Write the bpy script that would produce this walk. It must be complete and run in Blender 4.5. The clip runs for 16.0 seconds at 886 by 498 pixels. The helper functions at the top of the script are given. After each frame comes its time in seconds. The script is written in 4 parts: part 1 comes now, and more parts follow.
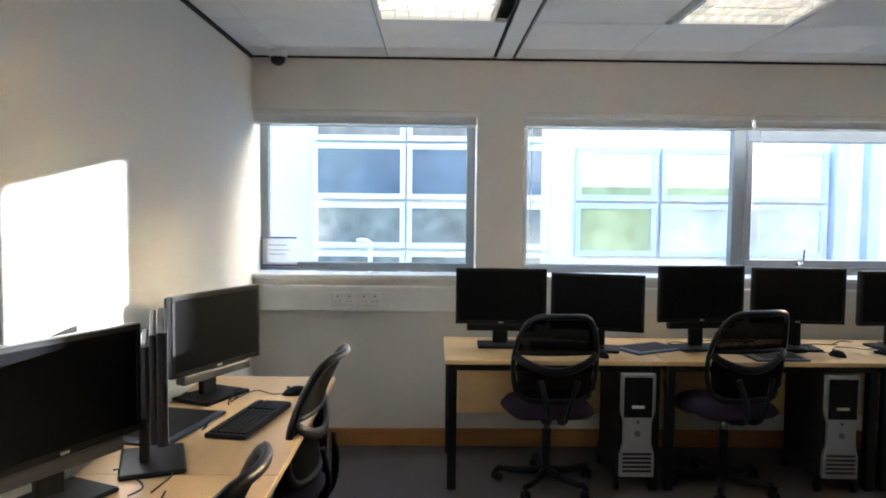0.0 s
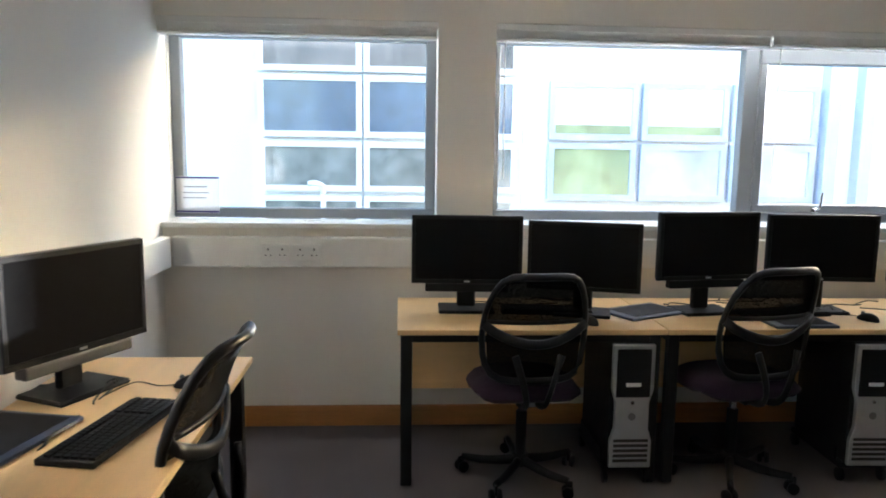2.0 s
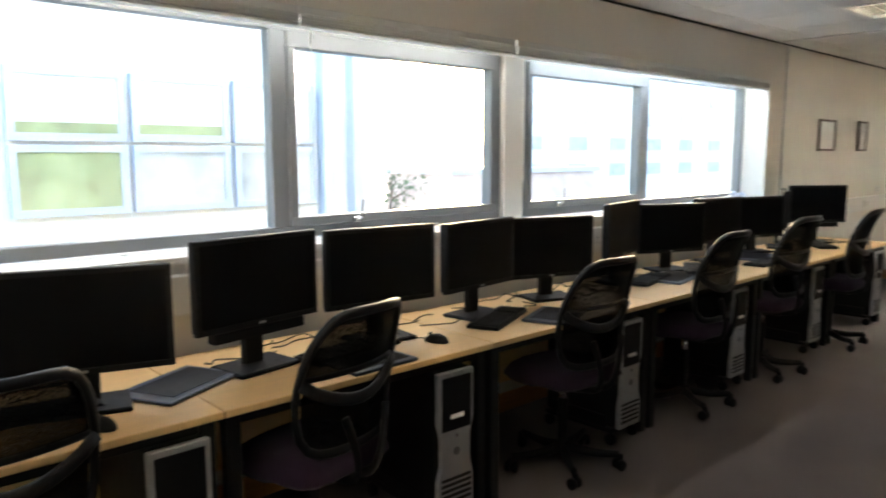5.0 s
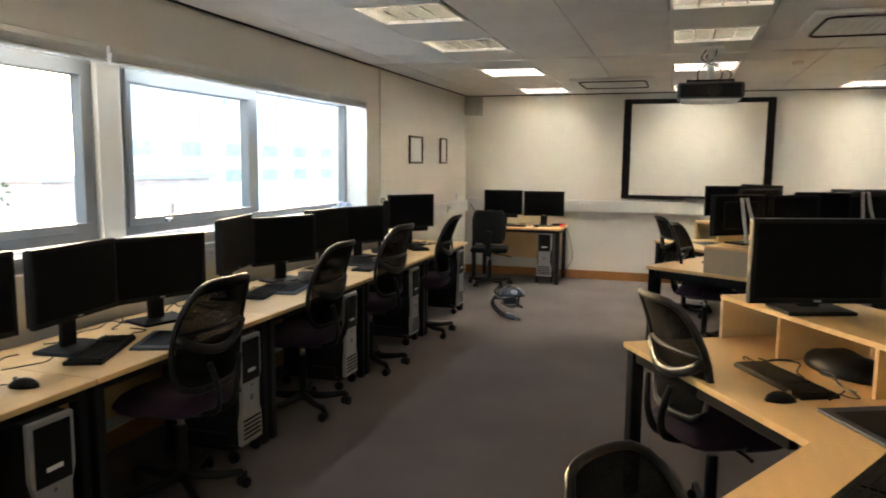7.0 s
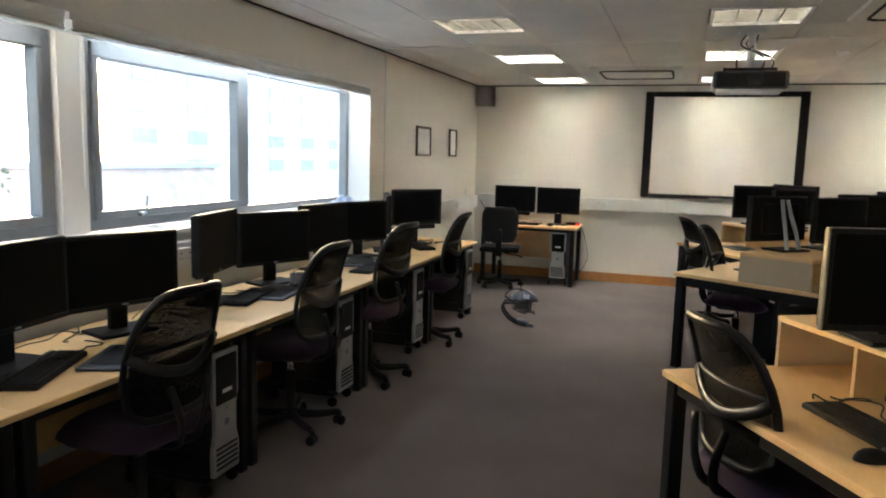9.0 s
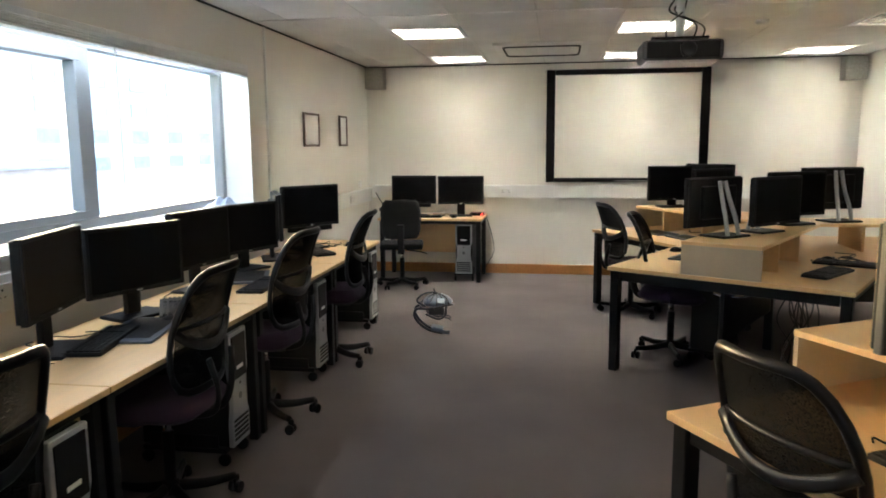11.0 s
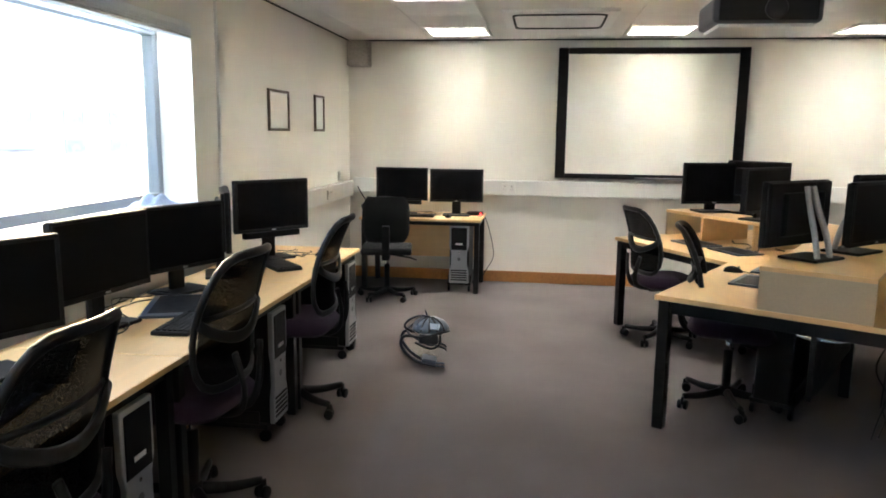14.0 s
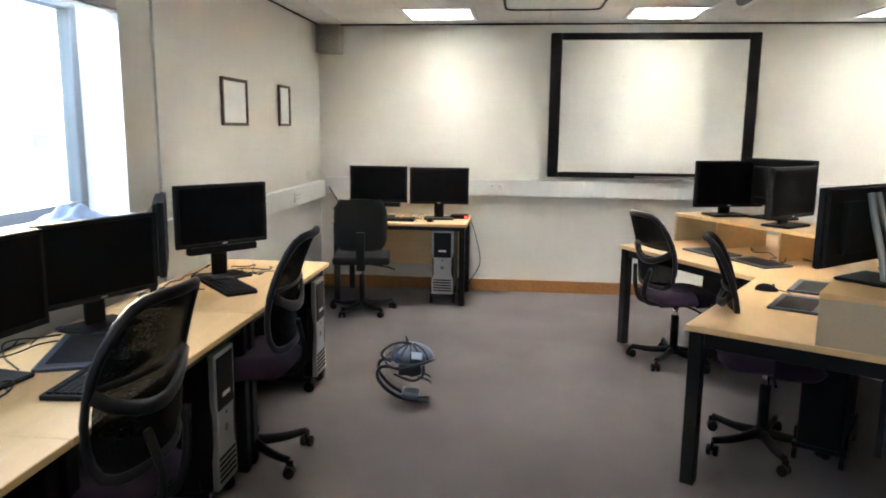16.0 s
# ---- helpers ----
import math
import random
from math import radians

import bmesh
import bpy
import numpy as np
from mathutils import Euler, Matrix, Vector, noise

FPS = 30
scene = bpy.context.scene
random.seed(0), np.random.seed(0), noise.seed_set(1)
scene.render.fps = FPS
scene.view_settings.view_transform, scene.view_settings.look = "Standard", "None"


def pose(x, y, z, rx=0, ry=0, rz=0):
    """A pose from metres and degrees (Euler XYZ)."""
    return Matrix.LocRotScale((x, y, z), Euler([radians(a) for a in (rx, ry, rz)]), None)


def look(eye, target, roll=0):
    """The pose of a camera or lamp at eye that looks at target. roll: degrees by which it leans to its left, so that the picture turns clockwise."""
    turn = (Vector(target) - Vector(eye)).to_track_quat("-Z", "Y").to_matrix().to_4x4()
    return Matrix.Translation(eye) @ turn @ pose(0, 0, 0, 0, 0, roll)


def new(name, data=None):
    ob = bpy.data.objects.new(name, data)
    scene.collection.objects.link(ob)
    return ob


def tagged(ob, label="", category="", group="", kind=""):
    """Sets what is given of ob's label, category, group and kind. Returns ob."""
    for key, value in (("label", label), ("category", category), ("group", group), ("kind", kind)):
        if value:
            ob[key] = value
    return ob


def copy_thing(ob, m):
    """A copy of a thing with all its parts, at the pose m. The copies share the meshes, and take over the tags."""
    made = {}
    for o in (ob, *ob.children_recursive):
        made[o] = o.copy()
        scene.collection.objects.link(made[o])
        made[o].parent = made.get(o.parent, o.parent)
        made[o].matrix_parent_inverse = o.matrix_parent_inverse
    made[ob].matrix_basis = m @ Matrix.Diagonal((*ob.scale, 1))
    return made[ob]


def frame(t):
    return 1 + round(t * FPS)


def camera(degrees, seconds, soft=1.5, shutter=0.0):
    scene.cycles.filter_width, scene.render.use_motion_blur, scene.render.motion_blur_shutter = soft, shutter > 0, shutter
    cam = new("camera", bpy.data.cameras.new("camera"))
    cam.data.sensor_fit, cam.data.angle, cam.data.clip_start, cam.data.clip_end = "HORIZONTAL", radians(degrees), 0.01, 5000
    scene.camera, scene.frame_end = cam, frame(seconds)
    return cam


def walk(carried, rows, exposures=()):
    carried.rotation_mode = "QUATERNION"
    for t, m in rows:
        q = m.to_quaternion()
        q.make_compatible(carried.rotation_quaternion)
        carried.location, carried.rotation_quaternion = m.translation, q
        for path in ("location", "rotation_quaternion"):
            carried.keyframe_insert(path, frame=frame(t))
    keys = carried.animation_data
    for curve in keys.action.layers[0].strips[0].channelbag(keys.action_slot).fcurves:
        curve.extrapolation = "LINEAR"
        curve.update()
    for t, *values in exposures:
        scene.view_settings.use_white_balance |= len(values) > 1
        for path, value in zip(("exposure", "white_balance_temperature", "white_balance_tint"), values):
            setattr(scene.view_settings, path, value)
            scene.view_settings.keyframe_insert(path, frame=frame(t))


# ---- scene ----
cam = camera(63.4, 16.0, soft=1.8, shutter=0.4)
PATH = [
    (0, (1.155, 0.397, 1.556), (1.183, 2.393, 1.438), 0.6),
    (0.5, (1.165, 0.558, 1.559), (1.218, 2.549, 1.382), 0.8),
    (1, (1.161, 0.761, 1.522), (1.28, 2.747, 1.311), -0.5),
    (1.5, (1.133, 0.941, 1.516), (1.308, 2.914, 1.24), -0.3),
    (2, (1.233, 1.193, 1.499), (1.355, 3.171, 1.229), 0.8),
    (2.5, (1.282, 1.348, 1.491), (1.399, 3.316, 1.151), 0.5),
    (3, (1.266, 1.596, 1.451), (1.598, 3.551, 1.186), -0.6),
    (3.5, (1.319, 1.776, 1.502), (1.739, 3.704, 1.177), -0.92),
    (4, (1.455, 1.975, 1.53), (2.065, 3.855, 1.229), -0.57),
    (4.5, (1.528, 2.047, 1.525), (2.407, 3.821, 1.243), -0.33),
    (5, (1.487, 2.198, 1.512), (2.825, 3.663, 1.253), -0.1),
    (5.2, (1.503, 2.177, 1.509), (2.897, 3.59, 1.258), -0.7),
    (7.3, (1.492, 2.148, 1.57), (3.395, 2.714, 1.331), 0.7),
    (7.5, (1.502, 2.166, 1.57), (3.399, 2.751, 1.328), 1.0),
    (8, (1.629, 2.201, 1.567), (3.513, 2.833, 1.341), 0.4),
    (8.5, (1.806, 2.226, 1.56), (3.675, 2.915, 1.377), 1.2),
    (9, (1.991, 2.314, 1.555), (3.873, 2.94, 1.298), 1.5),
    (9.5, (2.132, 2.426, 1.556), (4.049, 2.921, 1.274), -0.0),
    (9.7, (2.184, 2.472, 1.559), (4.115, 2.916, 1.284), -0.2),
    (12, (3.133, 2.772, 1.546), (5.089, 3.068, 1.255), -0.4),
    (12.5, (3.31, 2.782, 1.541), (5.251, 3.156, 1.237), -0.3),
    (13, (3.51, 2.799, 1.546), (5.443, 3.226, 1.258), 1.0),
    (13.5, (3.657, 2.829, 1.544), (5.597, 3.21, 1.239), 1.4),
    (14, (3.86, 2.948, 1.543), (5.816, 3.217, 1.226), 0.7),
    (14.5, (3.959, 2.99, 1.544), (5.911, 3.266, 1.204), 0.6),
    (15, (4.199, 3.034, 1.558), (6.151, 3.325, 1.233), 0.2),
    (15.5, (4.366, 3.02, 1.544), (6.318, 3.307, 1.217), 0.6),
    (16, (4.555, 3.066, 1.55), (6.516, 3.277, 1.217), 0.6),
]
EXPOSE = [(0.0, 4.02, 5550, 10), (2.0, 4.12, 5750, 10), (3.5, 4.25, 6100, 10), (5.0, 4.08, 6450, 10), (7.5, 4.14, 6600, 10), (9.5, 4.1, 6150, 10), (12.0, 4.48, 6150, 10), (16.0, 4.62, 5750, 10)]
walk(cam, [(t, look(eye, target, roll)) for t, eye, target, roll in PATH], EXPOSE)

# ---- world, sun, large lights ----
SUN_WAY = Vector((1.083, 1.0, 0.172)).normalized()
world = bpy.data.worlds.new("sky")
world.use_nodes = True
wn = world.node_tree.nodes
sky = wn.new("ShaderNodeTexSky")
sky.sky_type, sky.sun_disc = "NISHITA", False
sky.air_density, sky.dust_density, sky.ozone_density = 0.7, 3.0, 0.6
sky.sun_elevation, sky.sun_rotation = math.asin(SUN_WAY.z), math.atan2(SUN_WAY.x, SUN_WAY.y)
world.node_tree.links.new(sky.outputs[0], wn["Background"].inputs[0])
wn["Background"].inputs[1].default_value = 0.15
scene.world = world
sun = new("sun", bpy.data.lights.new("sun", "SUN"))
sun.data.energy, sun.data.angle, sun.data.color = 2.5, radians(0.6), (1.0, 0.93, 0.84)
sun.matrix_world = look(SUN_WAY * 30, (0, 0, 0))
LIT = 6.9
# hidden strip lamps added under each window head in place of the sky's light
for wx0, wx1, power, tint in ((0.08, 1.36, 0.2, (1.0, 0.98, 0.95)), (1.82, 4.6, 0.33, (1.0, 0.97, 0.93)), (5.0, 7.82, 0.52, (0.80, 0.90, 1.0))):
    lamp = new("window_fill", bpy.data.lights.new("window_fill", "AREA"))
    lamp.data.shape, lamp.data.size, lamp.data.size_y = "RECTANGLE", wx1 - wx0, 0.06
    lamp.data.energy, lamp.data.color = power * (wx1 - wx0), tint
    lamp.matrix_world = pose((wx0 + wx1) / 2, 5.095, 2.135, -38)

# ---- materials ----
MATS = {}


def mat(name, color, rough=0.5, metal=0.0, spread=0.06, scale=8.0, bump=0.0, fine=180.0, stretch=(1, 1, 1), spec=0.5, sheen=0.0, per_object=0.0):
    """A surface with cloudy variation at two scales and a fine relief."""
    if name in MATS:
        return MATS[name]
    m = bpy.data.materials.new(name)
    m.use_nodes = True
    n, l = m.node_tree.nodes, m.node_tree.links
    p = n["Principled BSDF"]
    co = n.new("ShaderNodeTexCoord")
    mp = n.new("ShaderNodeMapping")
    mp.inputs["Scale"].default_value = stretch
    l.new(co.outputs["Object"], mp.inputs[0])
    big, small = n.new("ShaderNodeTexNoise"), n.new("ShaderNodeTexNoise")
    big.inputs["Scale"].default_value, small.inputs["Scale"].default_value = scale, fine
    big.inputs["Detail"].default_value = 5
    l.new(mp.outputs[0], big.inputs[0]), l.new(mp.outputs[0], small.inputs[0])
    mix = n.new("ShaderNodeMix")
    mix.data_type = "FLOAT"
    mix.inputs[0].default_value = 0.4
    l.new(big.outputs[0], mix.inputs[2]), l.new(small.outputs[0], mix.inputs[3])
    ramp = n.new("ShaderNodeMapRange")
    ramp.inputs[1].default_value, ramp.inputs[2].default_value = 0.25, 0.75
    ramp.inputs[3].default_value, ramp.inputs[4].default_value = 1 - spread * 2, 1 + spread * 2
    l.new(mix.outputs[0], ramp.inputs[0])
    hsv = n.new("ShaderNodeHueSaturation")
    hsv.inputs["Color"].default_value = (*color, 1)
    if per_object:
        info, add = n.new("ShaderNodeObjectInfo"), n.new("ShaderNodeMath")
        add.operation = "MULTIPLY_ADD"
        add.inputs[1].default_value = per_object
        l.new(info.outputs["Random"], add.inputs[0]), l.new(ramp.outputs[0], add.inputs[2])
        l.new(add.outputs[0], hsv.inputs["Value"])
    else:
        l.new(ramp.outputs[0], hsv.inputs["Value"])
    l.new(hsv.outputs[0], p.inputs["Base Color"])
    rr = n.new("ShaderNodeMapRange")
    rr.inputs[3].default_value, rr.inputs[4].default_value = max(0.02, rough - 0.08), min(1, rough + 0.08)
    l.new(big.outputs[0], rr.inputs[0]), l.new(rr.outputs[0], p.inputs["Roughness"])
    p.inputs["Metallic"].default_value = metal
    p.inputs["Specular IOR Level"].default_value = spec
    if sheen:
        p.inputs["Sheen Weight"].default_value = sheen
    if bump:
        b = n.new("ShaderNodeBump")
        b.inputs["Strength"].default_value, b.inputs["Distance"].default_value = bump, 0.004
        l.new(small.outputs[0], b.inputs["Height"]), l.new(b.outputs[0], p.inputs["Normal"])
    MATS[name] = m
    return m


def glow(name, color, strength):
    m = bpy.data.materials.new(name)
    m.use_nodes = True
    p = m.node_tree.nodes["Principled BSDF"]
    p.inputs["Base Color"].default_value = (*color, 1)
    p.inputs["Emission Color"].default_value = (*color, 1)
    p.inputs["Emission Strength"].default_value = strength
    return m


def see_through(name, color, clear, rough=0.6):
    """A woven net: part of the light passes straight through."""
    m = bpy.data.materials.new(name)
    m.use_nodes = True
    n, l = m.node_tree.nodes, m.node_tree.links
    p, t, mix = n["Principled BSDF"], n.new("ShaderNodeBsdfTransparent"), n.new("ShaderNodeMixShader")
    p.inputs["Base Color"].default_value, p.inputs["Roughness"].default_value = (*color, 1), rough
    p.inputs["Specular IOR Level"].default_value = 0.06
    co, w1, w2 = n.new("ShaderNodeTexCoord"), n.new("ShaderNodeTexNoise"), n.new("ShaderNodeMapRange")
    w1.inputs["Scale"].default_value = 220
    w2.inputs[1].default_value, w2.inputs[2].default_value = 0.3, 0.7
    w2.inputs[3].default_value, w2.inputs[4].default_value = 1 - clear - 0.02, 1 - clear + 0.02
    l.new(co.outputs["Object"], w1.inputs[0]), l.new(w1.outputs[0], w2.inputs[0]), l.new(w2.outputs[0], mix.inputs[0])
    l.new(t.outputs[0], mix.inputs[1]), l.new(p.outputs[0], mix.inputs[2]), l.new(mix.outputs[0], n["Material Output"].inputs[0])
    return m


def glass(name, tint=(1, 1, 1)):
    m = bpy.data.materials.new(name)
    m.use_nodes = True
    n, l = m.node_tree.nodes, m.node_tree.links
    g, t, mix = n.new("ShaderNodeBsdfGlossy"), n.new("ShaderNodeBsdfTransparent"), n.new("ShaderNodeMixShader")
    g.inputs["Roughness"].default_value = 0.02
    t.inputs[0].default_value = (*tint, 1)
    mix.inputs[0].default_value = 0.03
    l.new(t.outputs[0], mix.inputs[1]), l.new(g.outputs[0], mix.inputs[2])
    l.new(mix.outputs[0], n["Material Output"].inputs[0])
    return m


WALL = mat("wall_paint", (0.80, 0.77, 0.71), 0.75, spread=0.025, scale=1.3, bump=0.12, fine=260, spec=0.3)
CEIL = mat("ceiling_tile", (0.80, 0.79, 0.77), 0.9, spread=0.05, scale=3, bump=0.5, fine=320, spec=0.2)
CARPET = mat("carpet", (0.160, 0.14, 0.135), 0.97, spread=0.13, scale=1.4, bump=0.9, fine=420, spec=0.1)
SKIRT = mat("varnished_wood", (0.42, 0.19, 0.055), 0.38, spread=0.14, scale=5, fine=60, stretch=(0.6, 6, 8))
BEECH = mat("beech_laminate", (0.76, 0.505, 0.235), 0.42, spec=0.8, spread=0.05, scale=5, fine=110, stretch=(0.5, 5, 5), per_object=0.06)
EDGE = mat("pale_edge", (0.56, 0.45, 0.30), 0.5, spread=0.04, scale=6, fine=90)
BLACK = mat("black_plastic", (0.008, 0.008, 0.009), 0.5, spread=0.15, scale=20, bump=0.12, fine=600, spec=0.2)
STEEL = mat("black_painted_steel", (0.007, 0.007, 0.008), 0.42, spread=0.15, scale=14, bump=0.1, fine=400, spec=0.3)
SCREEN = mat("dark_screen", (0.006, 0.006, 0.007), 0.34, spread=0.08, scale=3, fine=40, spec=0.07)
SILVER = mat("silver_plastic", (0.42, 0.43, 0.44), 0.36, metal=0.55, spread=0.06, scale=12, fine=300)
GREYP = mat("grey_plastic", (0.16, 0.165, 0.17), 0.42, spread=0.08, scale=14, fine=300)
GREYD = mat("dark_grey_plastic", (0.06, 0.062, 0.065), 0.4, spread=0.08, scale=14, fine=300)
GLOSSG = mat("glossy_grey_plastic", (0.010, 0.0105, 0.012), 0.36, spread=0.1, scale=14, fine=240, spec=0.25)
FRAMEG = mat("satin_black_plastic", (0.009, 0.0095, 0.011), 0.4, spread=0.1, scale=14, fine=240, spec=0.25)
CHROME = mat("chrome", (0.72, 0.72, 0.73), 0.16, metal=1.0, spread=0.04, scale=20)
PURPLE = mat("purple_fabric", (0.026, 0.009, 0.030), 0.95, spread=0.2, scale=30, bump=0.7, fine=700, sheen=0.05)
CHARCOAL = mat("charcoal_fabric", (0.006, 0.007, 0.007), 0.95, spread=0.2, scale=24, bump=0.7, fine=700, sheen=0.05)
WHITE = mat("white_plastic", (0.78, 0.78, 0.76), 0.38, spread=0.03, scale=6, fine=120)
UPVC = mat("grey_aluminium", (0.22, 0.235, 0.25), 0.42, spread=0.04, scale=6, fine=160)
SILL = mat("white_gloss_board", (0.84, 0.84, 0.83), 0.3, spread=0.03, scale=4, fine=90)
BOARD = mat("whiteboard_surface", (0.80, 0.78, 0.72), 0.34, spread=0.02, scale=2, fine=40)
NAVY = mat("navy_tablet", (0.030, 0.042, 0.075), 0.32, spec=0.9, spread=0.15, scale=10, fine=260)
CABLE = mat("black_cable", (0.012, 0.012, 0.013), 0.5, spread=0.1, scale=40)
CLOTH = mat("blue_grey_cloth", (0.35, 0.42, 0.55), 0.9, spread=0.2, scale=14, bump=0.6)
def thin_paper(name):
    m = bpy.data.materials.new(name)
    m.use_nodes = True
    n, l = m.node_tree.nodes, m.node_tree.links
    tr, mix = n.new("ShaderNodeBsdfTranslucent"), n.new("ShaderNodeMixShader")
    n["Principled BSDF"].inputs["Base Color"].default_value = tr.inputs[0].default_value = (0.92, 0.92, 0.92, 1)
    n["Principled BSDF"].inputs["Roughness"].default_value = 0.8
    mix.inputs[0].default_value = 0.75
    l.new(n["Principled BSDF"].outputs[0], mix.inputs[1]), l.new(tr.outputs[0], mix.inputs[2]), l.new(mix.outputs[0], n["Material Output"].inputs[0])
    return m


SHEET = thin_paper("thin_paper")
PAPER = mat("paper", (0.85, 0.85, 0.83), 0.8, spread=0.02, scale=5)
INK = mat("violet_ink", (0.07, 0.05, 0.22), 0.7)
GREYINK = mat("grey_ink", (0.35, 0.35, 0.38), 0.8)
BROWN = mat("brown_frame", (0.075, 0.045, 0.03), 0.45, spread=0.15, scale=20, fine=90)
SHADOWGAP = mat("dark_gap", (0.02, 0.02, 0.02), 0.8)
SPEAKER = mat("grey_grille", (0.40, 0.38, 0.35), 0.7, spread=0.12, scale=40, bump=0.5, fine=500)
RENDER = mat("white_render", (0.80, 0.80, 0.79), 0.8, spread=0.04, scale=0.8, fine=20, bump=0.1)
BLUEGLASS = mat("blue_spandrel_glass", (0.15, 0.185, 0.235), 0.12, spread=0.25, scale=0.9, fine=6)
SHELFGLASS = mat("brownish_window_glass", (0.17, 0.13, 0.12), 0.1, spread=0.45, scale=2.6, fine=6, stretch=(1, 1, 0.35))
# opaque outside panes: reflected sky and trees are put into the base colours
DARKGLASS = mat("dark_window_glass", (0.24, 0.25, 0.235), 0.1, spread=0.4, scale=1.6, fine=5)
GREENREFLECT = mat("painted_green_reflection", (0.36, 0.42, 0.24), 0.12, spread=0.25, scale=1.2, fine=4)
PALEGLASS = mat("painted_pale_glass", (0.50, 0.53, 0.55), 0.1, spread=0.2, scale=1.2, fine=4)
SKYGLASS = mat("painted_sky_glass", (0.74, 0.78, 0.80), 0.08, spread=0.1, scale=1.0, fine=4)
PALEFRAME = mat("pale_blue_frame", (0.50, 0.57, 0.68), 0.5, spread=0.05, scale=3, fine=30)
LEAF = mat("foliage", (0.12, 0.16, 0.10), 0.7, spread=0.3, scale=3, fine=20)
BARK = mat("bark", (0.13, 0.10, 0.08), 0.9, spread=0.2, scale=6, fine=40)
SHELLB = mat("blue_grey_shell", (0.10, 0.13, 0.19), 0.3, spread=0.15, scale=18, fine=200)
SHELLD = mat("dark_blue_plastic", (0.018, 0.022, 0.036), 0.4, spread=0.15, scale=18, fine=200)
GROUND = mat("pale_paving", (0.32, 0.31, 0.30), 0.9, spread=0.1, scale=0.6, fine=12)
BRICK = mat("red_cladding", (0.62, 0.50, 0.47), 0.85, spread=0.15, scale=2, fine=30)
NET = see_through("black_net", (0.005, 0.0055, 0.006), 0.03, 0.9)
PANE = glass("window_glass", (0.97, 0.985, 0.98))
TUBE = glow("lit_tube", (1.0, 0.92, 0.80), LIT)
TUBE_DIM = glow("dim_lit_tube", (1.0, 0.86, 0.68), LIT * 0.11)
MIRROR = mat("bright_louvre", (0.72, 0.72, 0.70), 0.22, metal=0.9, spread=0.05, scale=12)
RED_LED = glow("red_led", (1.0, 0.03, 0.02), 3.0)


# ---- mesh helpers ----
def mesh_of(bm, material, smooth=False):
    me = bpy.data.meshes.new("mesh")
    bm.normal_update()
    bm.to_mesh(me)
    bm.free()
    for f in me.polygons:
        f.use_smooth = smooth
    me.materials.append(material)
    return me


def part(name, bm, material, parent=None, label="", smooth=False):
    ob = new(name, mesh_of(bm, material, smooth) if isinstance(bm, bmesh.types.BMesh) else bm)
    if parent is not None:
        ob.parent = parent
    if label:
        tagged(ob, label)
    return ob


def same(name, ob, parent, m):
    """Another part on the same mesh."""
    o = new(name, ob.data)
    o.parent = parent
    o.matrix_basis = m
    return o


def thing(name, m, label, category, group=""):
    e = new(name)
    e.empty_display_size = 0.1
    e.matrix_basis = m
    return tagged(e, label, category, group)


def structure(name, bm, material, label, smooth=False):
    return tagged(part(name, bm, material, smooth=smooth), label, kind="structure")


def add_box(bm, x0, x1, y0, y1, z0, z1, bevel=0.0, m=None, seg=1):
    vs = [bm.verts.new((x, y, z)) for x in (x0, x1) for y in (y0, y1) for z in (z0, z1)]
    fs = [bm.faces.new([vs[i] for i in q]) for q in ((0, 1, 3, 2), (4, 6, 7, 5), (0, 4, 5, 1), (2, 3, 7, 6), (0, 2, 6, 4), (1, 5, 7, 3))]
    out = vs
    if bevel:
        es = list({e for f in fs for e in f.edges})
        r = bmesh.ops.bevel(bm, geom=es, offset=bevel, segments=seg, affect="EDGES", profile=0.6)
        out = list({v for f in r["faces"] for v in f.verts} | {v for v in vs if v.is_valid})
    if m is not None:
        bmesh.ops.transform(bm, matrix=m, verts=[v for v in out if v.is_valid])
    return out


def box(x0, x1, y0, y1, z0, z1, bevel=0.0, m=None, seg=1):
    bm = bmesh.new()
    add_box(bm, x0, x1, y0, y1, z0, z1, bevel, m, seg)
    return bm


def boxes(rows, bevel=0.0):
    bm = bmesh.new()
    for r in rows:
        add_box(bm, *r, bevel)
    return bm


def prism(points, z0, z1, bevel=0.0):
    """A flat slab with the outline points, standing from z0 to z1."""
    bm = bmesh.new()
    lo = [bm.verts.new((x, y, z0)) for x, y in points]
    hi = [bm.verts.new((x, y, z1)) for x, y in points]
    bm.faces.new(lo[::-1]), bm.faces.new(hi)
    k = len(points)
    for i in range(k):
        bm.faces.new((lo[i], lo[(i + 1) % k], hi[(i + 1) % k], hi[i]))
    bmesh.ops.recalc_face_normals(bm, faces=bm.faces)
    if bevel:
        bmesh.ops.bevel(bm, geom=list(bm.edges), offset=bevel, segments=1, affect="EDGES")
    return bm


